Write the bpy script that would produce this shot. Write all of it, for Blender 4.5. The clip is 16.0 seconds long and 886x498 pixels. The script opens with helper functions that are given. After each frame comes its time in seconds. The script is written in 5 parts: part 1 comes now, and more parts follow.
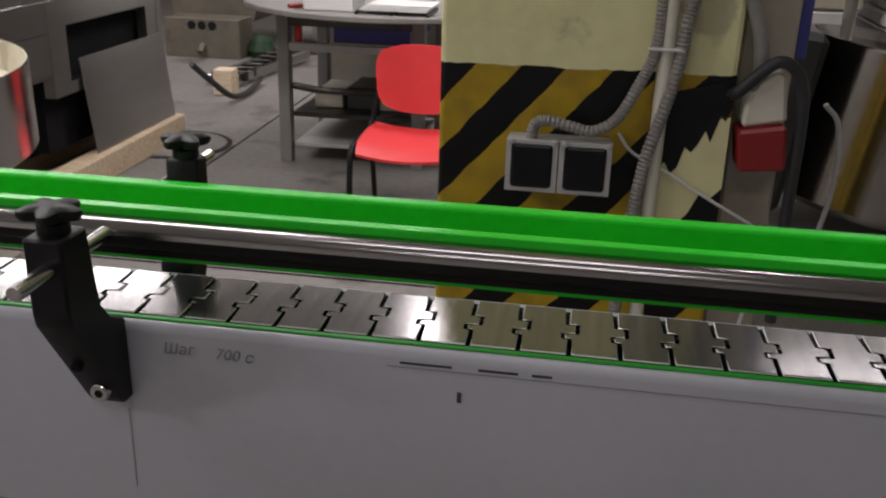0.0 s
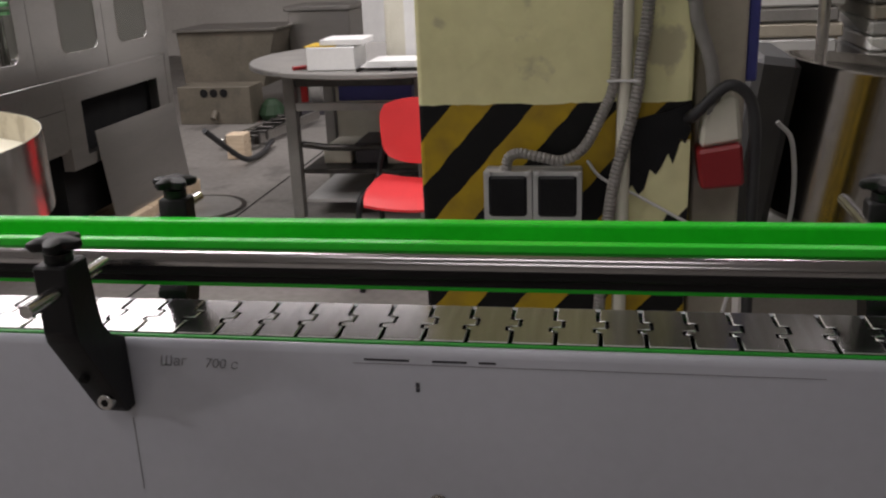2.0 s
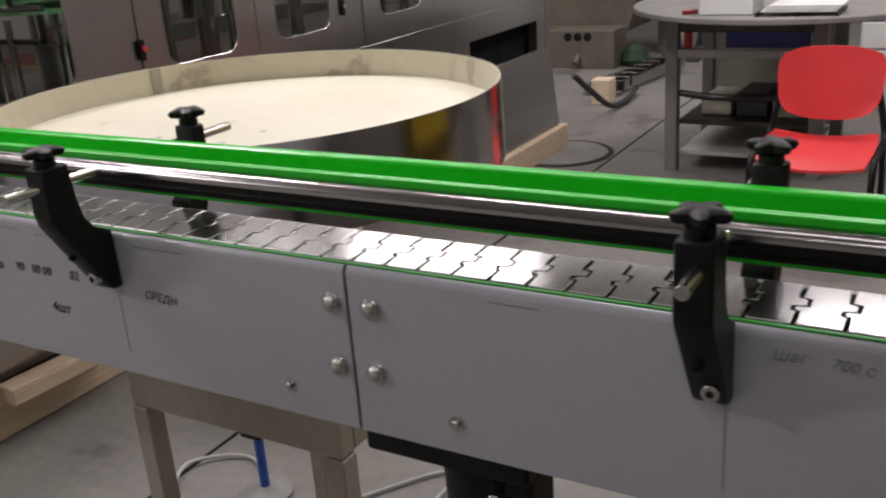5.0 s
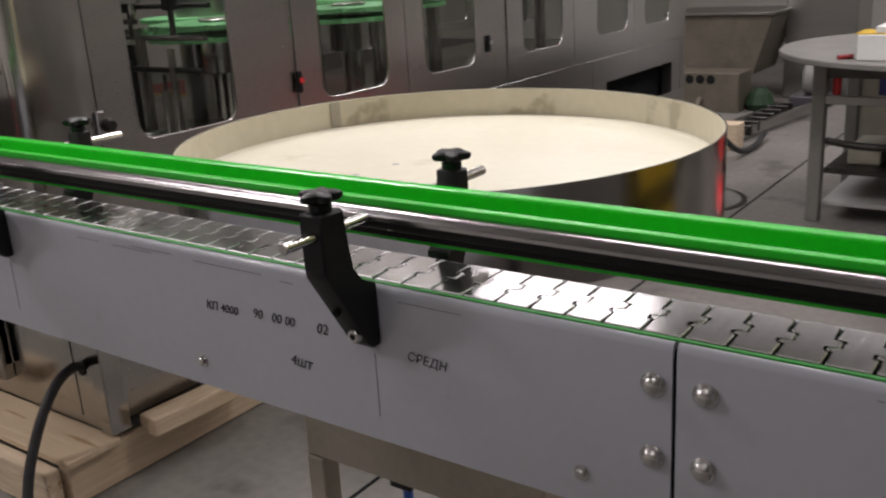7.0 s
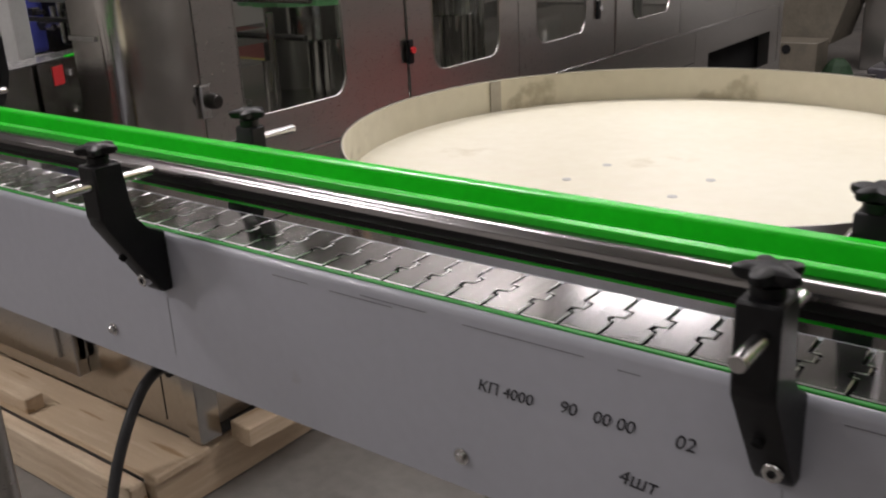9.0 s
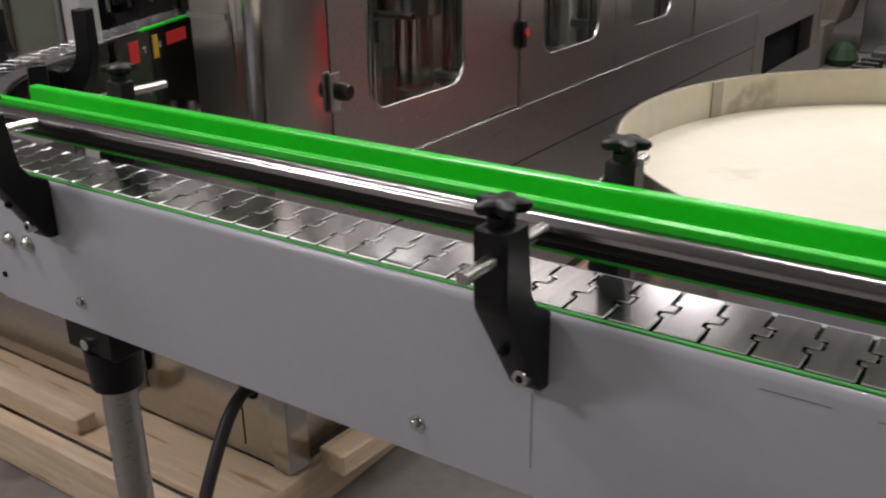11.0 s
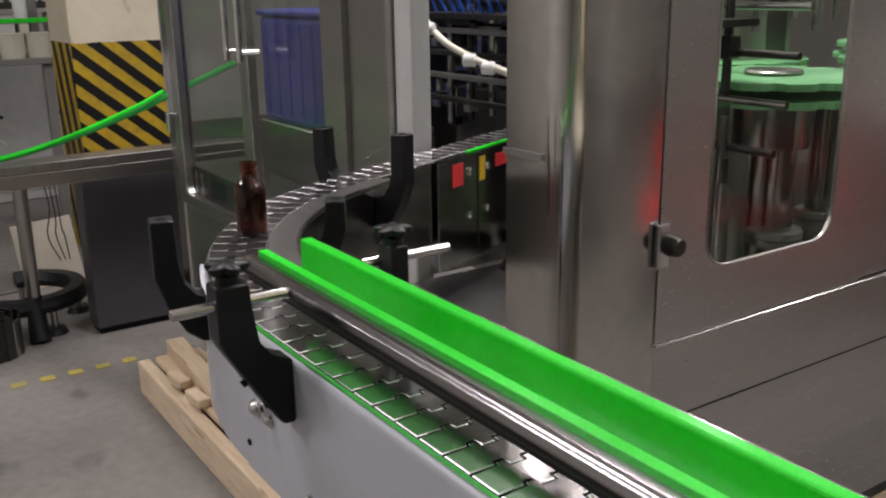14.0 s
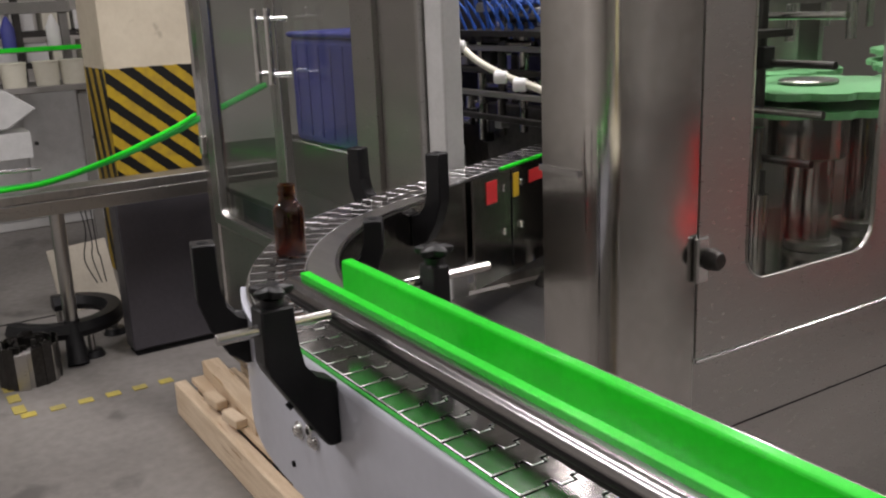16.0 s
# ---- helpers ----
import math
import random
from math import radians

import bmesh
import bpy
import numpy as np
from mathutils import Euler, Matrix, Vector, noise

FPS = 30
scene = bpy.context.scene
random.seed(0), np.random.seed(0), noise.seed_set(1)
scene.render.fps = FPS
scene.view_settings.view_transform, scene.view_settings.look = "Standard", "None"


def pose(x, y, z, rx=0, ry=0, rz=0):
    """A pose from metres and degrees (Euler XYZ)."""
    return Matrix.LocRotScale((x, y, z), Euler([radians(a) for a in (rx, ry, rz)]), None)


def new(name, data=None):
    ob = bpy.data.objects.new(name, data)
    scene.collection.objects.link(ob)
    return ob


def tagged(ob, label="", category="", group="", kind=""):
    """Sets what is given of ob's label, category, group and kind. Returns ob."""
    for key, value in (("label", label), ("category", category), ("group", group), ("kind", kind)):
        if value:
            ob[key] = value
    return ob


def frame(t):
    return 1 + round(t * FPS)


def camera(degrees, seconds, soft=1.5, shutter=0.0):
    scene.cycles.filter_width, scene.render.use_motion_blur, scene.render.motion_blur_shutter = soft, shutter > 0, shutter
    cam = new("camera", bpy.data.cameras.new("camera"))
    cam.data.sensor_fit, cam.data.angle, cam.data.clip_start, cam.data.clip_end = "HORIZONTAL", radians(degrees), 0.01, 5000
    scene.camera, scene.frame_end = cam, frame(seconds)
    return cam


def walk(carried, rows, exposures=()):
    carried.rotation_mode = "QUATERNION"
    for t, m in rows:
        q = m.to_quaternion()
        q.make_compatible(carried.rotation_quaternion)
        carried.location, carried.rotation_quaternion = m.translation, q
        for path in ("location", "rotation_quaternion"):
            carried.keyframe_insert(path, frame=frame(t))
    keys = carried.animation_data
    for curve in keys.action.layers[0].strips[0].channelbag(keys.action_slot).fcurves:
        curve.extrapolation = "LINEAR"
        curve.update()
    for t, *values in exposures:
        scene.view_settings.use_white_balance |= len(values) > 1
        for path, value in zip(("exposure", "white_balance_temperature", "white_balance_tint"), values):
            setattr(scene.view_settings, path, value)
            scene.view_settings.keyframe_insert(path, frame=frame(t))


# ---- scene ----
cam = camera(50.74, 16.0, soft=2.2, shutter=0.3)
# seconds, eye x y z, yaw, pitch, roll
PATH = [
    (0.0, 0.7251, -0.6168, 1.5539, 9.29, -21.17, -1.51),
    (0.5, 0.7745, -0.6703, 1.5515, 10.32, -19.05, 1.12),
    (1.0, 0.7964, -0.7089, 1.5530, 9.06, -18.23, 1.80),
    (1.5, 0.8093, -0.7151, 1.5538, 8.45, -17.93, 1.81),
    (2.0, 0.8019, -0.7165, 1.5550, 9.44, -17.98, 2.24),
    (2.5, 0.7873, -0.7130, 1.5531, 12.02, -17.86, 2.57),
    (3.0, 0.7747, -0.7028, 1.5476, 15.75, -18.18, 3.21),
    (3.5, 0.7590, -0.6930, 1.5447, 19.92, -19.34, 3.05),
    (4.0, 0.7190, -0.6858, 1.5453, 25.60, -20.01, 3.02),
    (4.5, 0.6386, -0.6839, 1.5512, 26.95, -20.43, 4.29),
    (4.7, 0.5943, -0.6844, 1.5540, 28.14, -20.44, 4.28),
    (6.8, 0.2885, -0.7230, 1.5585, 33.10, -17.88, 3.02),
    (7.0, 0.2769, -0.6983, 1.5568, 35.34, -17.63, 3.30),
    (7.5, 0.2310, -0.6203, 1.5655, 38.80, -17.10, 1.81),
    (8.0, 0.1086, -0.6005, 1.5574, 41.50, -18.74, 2.26),
    (8.2, 0.0464, -0.6144, 1.5548, 39.85, -18.95, 2.78),
    (10.3, -0.5017, -0.5652, 1.5540, 35.57, -20.32, 2.03),
    (10.5, -0.5616, -0.5665, 1.5528, 35.91, -20.96, 1.43),
    (11.0, -0.7163, -0.6174, 1.5626, 33.96, -21.76, 0.77),
    (11.5, -0.8088, -0.6375, 1.5627, 30.74, -20.42, 0.45),
    (12.0, -0.8361, -0.5498, 1.5582, 34.91, -19.48, 2.68),
    (12.5, -0.8297, -0.4305, 1.5815, 49.86, -18.97, 2.81),
    (13.0, -0.8493, -0.3759, 1.5929, 54.68, -18.93, 1.62),
    (13.5, -0.8645, -0.3690, 1.6037, 55.34, -17.54, 1.09),
    (14.0, -0.8762, -0.3678, 1.6037, 55.83, -16.05, 0.85),
    (14.5, -0.8804, -0.3676, 1.6030, 56.02, -15.96, 1.29),
    (15.0, -0.8831, -0.3703, 1.6042, 56.63, -15.63, 1.80),
    (15.5, -0.8831, -0.3744, 1.6066, 57.05, -15.39, 2.03),
    (16.0, -0.8850, -0.3780, 1.6078, 57.27, -15.04, 2.32),
]
walk(cam, [(t, pose(x, y, z, 90 + pitch, roll, yaw)) for t, x, y, z, yaw, pitch, roll in PATH], [(0.0, -0.12), (3.0, -0.18), (4.7, -0.24), (6.8, -0.3), (10.3, -0.3), (12.0, -0.14), (13.5, -0.05), (16.0, 0.03)])

# ---- light: fluorescent ceiling fittings out of view, some added as fill, in a closed hall ----
world = bpy.data.worlds.new("hall_air")
scene.world = world
world.use_nodes = True
world.node_tree.nodes["Background"].inputs[0].default_value = (0.75, 0.8, 1.0, 1)
world.node_tree.nodes["Background"].inputs[1].default_value = 0.12
# added fill: those with y below 0, for panel, column, pallet and south-west wall
LAMPS = [(1.0, 2.6, 44), (-1.0, 1.9, 50), (-2.9, 1.5, 92), (-3.8, 6.0, 76), (-4.6, 4.4, 48), (0.6, -2.4, 14), (0.5, -0.05, 9), (-3.4, -0.6, 42), (-4.2, -2.6, 84), (0.4, 8.5, 28), (-8.4, 0.4, 16), (2.6, 4.6, 24), (0.3, 5.2, 74), (-2.0, 7.4, 34), (1.2, 10.6, 30), (-7.6, -3.4, 20)]
LAMP_Z = 3.9
for lx, ly, watts in LAMPS:
    data = bpy.data.lights.new("tube_light", "AREA")
    data.shape, data.size, data.size_y, data.energy = "RECTANGLE", 1.25 if ly < 6 else 2.4, 0.28 if ly < 6 else 0.5, watts
    data.color = (1.0, 0.935, 0.945)
    lamp = new("tube_light", data)
    lamp.matrix_world = pose(lx, ly, LAMP_Z - 0.06)


# ---- builders ----
def thing(name, at, label, category, group="", kind=""):
    ob = new(name)
    ob.empty_display_size = 0.05
    ob.location = at
    return tagged(ob, label, category, group, kind)


def part(name, bm, material, parent=None, label="", smooth=False):
    me = bpy.data.meshes.new(name)
    bmesh.ops.recalc_face_normals(bm, faces=bm.faces[:])
    bm.to_mesh(me)
    bm.free()
    me.materials.append(material)
    if smooth:
        me.shade_smooth()
        me.set_sharp_from_angle(angle=radians(38))
    ob = new(name, me)
    if parent is not None:
        ob.parent = parent
        if parent.type == "EMPTY":
            ob.matrix_parent_inverse = Matrix.Translation(-parent.location)
    if label:
        ob["label"] = label
    return ob


def solo(name, bm, material, label, category, group="", kind="", smooth=False):
    return tagged(part(name, bm, material, None, "", smooth), label, category, group, kind)


def B(x0, y0, z0, x1, y1, z1, bev=0.0, bm=None, m=None, seg=1):
    """A box, with bevelled edges."""
    bm = bm if bm is not None else bmesh.new()
    vs = [bm.verts.new((x, y, z)) for x in (x0, x1) for y in (y0, y1) for z in (z0, z1)]
    fs = [bm.faces.new([vs[i] for i in q]) for q in ((0, 1, 3, 2), (4, 6, 7, 5), (0, 4, 5, 1), (2, 3, 7, 6), (0, 2, 6, 4), (1, 5, 7, 3))]
    if m is not None:
        bmesh.ops.transform(bm, matrix=m, verts=vs)
    if bev > 0:
        bmesh.ops.bevel(bm, geom=list({e for f in fs for e in f.edges}), offset=bev, segments=seg, profile=0.5, affect="EDGES", clamp_overlap=True)
    return bm


def rings(bm, loops, closed=True, caps=True):
    vs = [[bm.verts.new(p) for p in loop] for loop in loops]
    n = len(vs[0])
    for a, b in zip(vs, vs[1:]):
        for i in range(n if closed else n - 1):
            j = (i + 1) % n
            bm.faces.new((a[i], a[j], b[j], b[i]))
    if caps and closed:
        bm.faces.new(vs[0][::-1])
        bm.faces.new(vs[-1])
    return bm


def C(p0, p1, r0, r1=None, seg=16, bm=None, bev=0.0):
    """A round bar from p0 to p1."""
    bm = bm if bm is not None else bmesh.new()
    p0, p1 = Vector(p0), Vector(p1)
    r1 = r0 if r1 is None else r1
    q = (p1 - p0).to_track_quat("Z", "Y")
    d = (p1 - p0).normalized()
    stops = [(p0, r0), (p1, r1)]
    if bev:
        stops = [(p0, r0 - bev), (p0 + d * bev, r0), (p1 - d * bev, r1), (p1, r1 - bev)]
    return rings(bm, [[p + q @ Vector((r * math.cos(a), r * math.sin(a), 0)) for a in [2 * math.pi * i / seg for i in range(seg)]] for p, r in stops])


def smooth_path(pts, steps=8):
    """A Catmull-Rom line through the points."""
    ps = [Vector(p) for p in pts]
    ps = [ps[0] * 2 - ps[1]] + ps + [ps[-1] * 2 - ps[-2]]
    out = []
    for i in range(1, len(ps) - 2):
        a, b, c, d = ps[i - 1:i + 3]
        for k in range(steps):
            t = k / steps
            out.append(0.5 * (2 * b + (c - a) * t + (2 * a - 5 * b + 4 * c - d) * t * t + (3 * b - a - 3 * c + d) * t ** 3))
    out.append(ps[-2])
    return out


def T(pts, r, seg=10, bm=None, ribs=0.0):
    """A tube along a line; ribs: depth of the rings of a corrugated hose."""
    bm = bm if bm is not None else bmesh.new()
    ps = [Vector(p) for p in pts]
    if ribs:
        fine = [ps[0]]
        for a, b in zip(ps, ps[1:]):
            n = max(1, round((b - a).length / 0.0022))
            fine += [a.lerp(b, (k + 1) / n) for k in range(n)]
        ps = fine
    up, loops = Vector((0.31, 0.17, 0.93)), []
    for i, p in enumerate(ps):
        d = (ps[min(i + 1, len(ps) - 1)] - ps[max(i - 1, 0)]).normalized()
        s = d.cross(up).normalized()
        up = s.cross(d).normalized()
        rr = r - (ribs if ribs and i % 3 == 0 else 0)
        loops.append([p + (s * math.cos(a) + up * math.sin(a)) * rr for a in [2 * math.pi * k / seg for k in range(seg)]])
    return rings(bm, loops)


def L(profile, at, seg=32, bm=None, close=False):
    """A turned shape from (radius, height) steps."""
    bm = bm if bm is not None else bmesh.new()
    x, y, z = at
    vs = []
    for r, h in profile:
        vs.append([bm.verts.new((x + r * math.cos(2 * math.pi * i / seg), y + r * math.sin(2 * math.pi * i / seg), z + h)) for i in range(seg)])
    pairs = list(zip(vs, vs[1:])) + ([(vs[-1], vs[0])] if close else [])
    for a, b in pairs:
        for i in range(seg):
            j = (i + 1) % seg
            bm.faces.new((a[i], a[j], b[j], b[i]))
    if not close:
        if profile[0][0] > 1e-5:
            bm.faces.new(vs[0][::-1])
        if profile[-1][0] > 1e-5:
            bm.faces.new(vs[-1])
    bmesh.ops.remove_doubles(bm, verts=[v for r in (vs[0], vs[-1]) for v in r], dist=1e-6)
    return bm


def X(poly, axis, a, b, bm=None, bev=0.0):
    """A prism: the outline (two coordinates) drawn out along an axis from a to b."""
    bm = bm if bm is not None else bmesh.new()
    put = {"x": lambda p, t: (t, p[0], p[1]), "y": lambda p, t: (p[0], t, p[1]), "z": lambda p, t: (p[0], p[1], t)}[axis]
    before = set(bm.edges)
    rings(bm, [[put(p, a) for p in poly], [put(p, b) for p in poly]])
    if bev:
        bmesh.ops.bevel(bm, geom=[e for e in bm.edges if e not in before], offset=bev, segments=1, affect="EDGES", clamp_overlap=True)
    return bm


def round_rect(x0, z0, x1, z1, r, seg=6):
    out = []
    for cx, cz, s in ((x1 - r, z1 - r, 0), (x0 + r, z1 - r, 90), (x0 + r, z0 + r, 180), (x1 - r, z0 + r, 270)):
        out += [(cx + r * math.cos(radians(s + 90 * k / seg)), cz + r * math.sin(radians(s + 90 * k / seg))) for k in range(seg + 1)]
    return out


# ---- materials ----
def material(name, c1, c2=None, rough=0.5, metal=0.0, scale=6.0, fine=60.0, bump=0.0, rough_var=0.1, stretch=(1, 1, 1), coat=0.0, spec=0.5, spots=None, per_object=0.0):
    mt = bpy.data.materials.new(name)
    mt.use_nodes = True
    nt = mt.node_tree
    bs = nt.nodes["Principled BSDF"]
    c2 = c2 or tuple(x * 0.8 for x in c1)
    tc = nt.nodes.new("ShaderNodeTexCoord")
    mp = nt.nodes.new("ShaderNodeMapping")
    mp.inputs["Scale"].default_value = stretch
    nt.links.new(tc.outputs["Object"], mp.inputs["Vector"])

    def noise_tex(s, detail=4.0):
        n = nt.nodes.new("ShaderNodeTexNoise")
        n.inputs["Scale"].default_value, n.inputs["Detail"].default_value = s, detail
        nt.links.new(mp.outputs["Vector"], n.inputs["Vector"])
        return n
    big, small = noise_tex(scale), noise_tex(fine, 3.0)
    add = nt.nodes.new("ShaderNodeMath")
    add.operation = "MULTIPLY_ADD"
    nt.links.new(small.outputs["Fac"], add.inputs[0])
    add.inputs[1].default_value = 0.45
    nt.links.new(big.outputs["Fac"], add.inputs[2])
    fac = add.outputs[0]
    if per_object:
        oi = nt.nodes.new("ShaderNodeObjectInfo")
        ad = nt.nodes.new("ShaderNodeMath")
        ad.operation = "MULTIPLY_ADD"
        nt.links.new(oi.outputs["Random"], ad.inputs[0])
        ad.inputs[1].default_value = per_object
        nt.links.new(fac, ad.inputs[2])
        fac = ad.outputs[0]
    ramp = nt.nodes.new("ShaderNodeValToRGB")
    ramp.color_ramp.elements[0].position, ramp.color_ramp.elements[1].position = 0.5, 0.95
    ramp.color_ramp.elements[0].color, ramp.color_ramp.elements[1].color = (*c1, 1), (*c2, 1)
    nt.links.new(fac, ramp.inputs["Fac"])
    col = ramp.outputs["Color"]
    if spots:
        sc, amount, scol = spots
        sp = noise_tex(sc, 6.0)
        rp = nt.nodes.new("ShaderNodeValToRGB")
        rp.color_ramp.elements[0].position, rp.color_ramp.elements[1].position = 1 - amount, min(1, 1.06 - amount)
        nt.links.new(sp.outputs["Fac"], rp.inputs["Fac"])
        mx = nt.nodes.new("ShaderNodeMix")
        mx.data_type = "RGBA"
        nt.links.new(rp.outputs["Color"], mx.inputs["Factor"])
        nt.links.new(col, mx.inputs["A"])
        mx.inputs["B"].default_value = (*scol, 1)
        col = mx.outputs["Result"]
    nt.links.new(col, bs.inputs["Base Color"])
    mr = nt.nodes.new("ShaderNodeMapRange")
    mr.inputs["To Min"].default_value, mr.inputs["To Max"].default_value = max(0.02, rough - rough_var), min(1.0, rough + rough_var)
    nt.links.new(small.outputs["Fac"], mr.inputs["Value"])
    nt.links.new(mr.outputs["Result"], bs.inputs["Roughness"])
    bs.inputs["Metallic"].default_value = metal
    bs.inputs["Specular IOR Level"].default_value = spec
    bs.inputs["Coat Weight"].default_value = coat
    if bump:
        bp = nt.nodes.new("ShaderNodeBump")
        bp.inputs["Strength"].default_value, bp.inputs["Distance"].default_value = bump, 0.004
        nt.links.new(add.outputs[0], bp.inputs["Height"])
        nt.links.new(bp.outputs["Normal"], bs.inputs["Normal"])
    return mt


STEEL = material("brushed_stainless_steel", (0.47, 0.456, 0.438), (0.41, 0.4, 0.383), 0.29, 1.0, 1.2, 60, 0.0, 0.05, (1, 1, 8))
STEEL_H = material("brushed_stainless_steel_flat", (0.5, 0.49, 0.47), (0.4, 0.39, 0.38), 0.3, 1.0, 3, 90, 0.02, 0.07, (1, 14, 1))
MIRROR_STEEL = material("polished_stainless_steel", (0.52, 0.5, 0.48), (0.4, 0.39, 0.37), 0.16, 1.0, 2, 40, 0.0, 0.05)
CHAIN = material("worn_chain_steel", (0.45, 0.44, 0.45), (0.32, 0.31, 0.31), 0.15, 0.94, 9, 160, 0.0, 0.05, (14, 1, 1), per_object=0.25)
ROD = material("bright_turned_steel", (0.68, 0.67, 0.66), (0.55, 0.54, 0.53), 0.2, 1.0, 20, 120, 0.02, 0.06)
PANEL = material("pale_grey_painted_steel", (0.5, 0.512, 0.572), (0.45, 0.462, 0.515), 0.34, 0.0, 2.5, 70, 0.03, 0.07, coat=0.35, spots=(14, 0.3, (0.42, 0.417, 0.44)))
GREEN = material("green_polyethylene", (0.025, 0.72, 0.03), (0.018, 0.6, 0.022), 0.24, 0.0, 8, 120, 0.03, 0.06)
BLACK = material("black_nylon", (0.006, 0.006, 0.007), (0.011, 0.011, 0.012), 0.42, 0.0, 20, 200, 0.06, 0.08, spec=0.25)
GREEN_DK = material("dark_green_polyethylene", (0.02, 0.34, 0.03), (0.015, 0.24, 0.02), 0.4, 0.0, 8, 120, 0.05, 0.08)
RAIL_STEEL = material("satin_steel_rail", (0.32, 0.31, 0.31), (0.27, 0.26, 0.26), 0.2, 1.0, 3, 40, 0.0, 0.03)
# black for the rail's lower half: its dark reflection painted in
RAIL_SHADE = material("shaded_rail_underside", (0.014, 0.013, 0.014), (0.018, 0.017, 0.017), 0.5, 0.0, 6, 40, 0.0, 0.03, spec=0.12)
# paler than the chain steel, to paint the glint along slat edges
EDGE = material("slat_edge_glint", (0.78, 0.77, 0.77), (0.66, 0.65, 0.65), 0.36, 1.0, 12, 150, 0.02, 0.06)
RAIL_GREEN = material("dull_green_plastic_rail", (0.015, 0.36, 0.05), (0.012, 0.26, 0.035), 0.4, 0.0, 8, 80, 0.04)
# near-black: shade of gaps and holes put into the colour, also plain dark parts
DARK = material("gap_shade_and_dark_parts", (0.01, 0.01, 0.011), (0.015, 0.015, 0.015), 0.85, 0.0, 8, 60, 0.05, spec=0.1)
RUBBER = material("black_rubber_sheath", (0.02, 0.02, 0.022), (0.035, 0.035, 0.037), 0.5, 0.0, 12, 150, 0.06)
CONCRETE = material("worn_concrete_floor", (0.23, 0.216, 0.2), (0.16, 0.15, 0.14), 0.55, 0.0, 1.1, 22, 0.12, 0.14, spots=(2.3, 0.4, (0.12, 0.112, 0.105)))
PLASTER = material("pale_yellow_painted_plaster", (0.8, 0.77, 0.44), (0.7, 0.67, 0.37), 0.38, 0.0, 7, 28, 1.0, 0.12, spots=(9, 0.4, (0.5, 0.47, 0.3)))
PLASTER_2 = material("pale_beige_painted_plaster", (0.62, 0.56, 0.44), (0.54, 0.48, 0.37), 0.5, 0.0, 5, 28, 0.8, 0.1, spots=(7, 0.36, (0.44, 0.39, 0.3)))
WALL = material("grubby_white_wall", (0.72, 0.7, 0.66), (0.6, 0.58, 0.54), 0.7, 0.0, 1.2, 20, 0.15)
CEIL = material("whitewashed_ceiling", (0.78, 0.77, 0.75), (0.68, 0.67, 0.65), 0.8, 0.0, 1.0, 12, 0.1)
TUB_IN = material("cream_plastic_sheet", (0.82, 0.79, 0.66), (0.76, 0.72, 0.58), 0.35, 0.0, 3, 40, 0.04, 0.08, spots=(5, 0.34, (0.62, 0.57, 0.42)))
RIM_IN = material("stained_cream_lining", (0.6, 0.56, 0.44), (0.5, 0.46, 0.35), 0.4, 0.0, 4, 40, 0.05, 0.08, spots=(8, 0.42, (0.36, 0.32, 0.23)))
GRIME = material("grimy_beige_steel", (0.15, 0.13, 0.1), (0.09, 0.08, 0.06), 0.5, 0.0, 4, 40, 0.1, spots=(6, 0.4, (0.1, 0.09, 0.07)))
WOOD = material("raw_pine", (0.76, 0.63, 0.47), (0.56, 0.43, 0.29), 0.65, 0.0, 4, 55, 0.4, 0.1, (1, 11, 11), spots=(3.2, 0.37, (0.36, 0.23, 0.12)), per_object=0.3)
RED = material("red_moulded_plastic", (0.72, 0.045, 0.05), (0.64, 0.035, 0.04), 0.42, 0.0, 6, 180, 0.08)
DEEP_RED = material("dark_red_plastic", (0.3, 0.015, 0.02), (0.24, 0.012, 0.016), 0.4, 0.0, 12, 120, 0.04)
GREY_PAINT = material("grey_hammered_paint", (0.27, 0.26, 0.245), (0.2, 0.195, 0.185), 0.45, 0.0, 6, 80, 0.1)
BEIGE_PAINT = material("beige_painted_steel", (0.42, 0.38, 0.31), (0.33, 0.3, 0.245), 0.5, 0.0, 5, 60, 0.08)
WHITE = material("white_paper_and_card", (0.8, 0.8, 0.79), (0.72, 0.72, 0.71), 0.7, 0.0, 8, 60, 0.03)
WHITE_PL = material("white_plastic", (0.75, 0.75, 0.74), (0.66, 0.66, 0.65), 0.4, 0.0, 8, 60, 0.02)
GREY_PL = material("light_grey_plastic", (0.5, 0.5, 0.49), (0.42, 0.42, 0.41), 0.45, 0.0, 12, 90, 0.03)
BLUE = material("blue_plastic", (0.05, 0.06, 0.3), (0.04, 0.045, 0.22), 0.5, 0.0, 4, 40, 0.05)
BLUE_ROD = material("blue_plastic_rod", (0.03, 0.12, 0.5), (0.025, 0.09, 0.4), 0.4, 0.0, 12, 60, 0.03)
YELLOW = material("yellow_paint", (0.68, 0.45, 0.02), (0.55, 0.35, 0.02), 0.55, 0.0, 14, 60, 0.1)
STEEL_DARK = material("dark_oily_steel", (0.1, 0.095, 0.09), (0.05, 0.048, 0.046), 0.4, 1.0, 9, 70, 0.1)
DARK_BOX = material("dark_grey_painted_sheet", (0.075, 0.07, 0.08), (0.055, 0.052, 0.06), 0.4, 0.3, 3, 50, 0.05)
INK = material("black_marker_ink", (0.02, 0.02, 0.025), (0.05, 0.05, 0.06), 0.6, 0.0, 80, 300)
PENCIL = material("pencil_line", (0.2, 0.2, 0.22), (0.3, 0.3, 0.32), 0.6, 0.0, 80, 300)
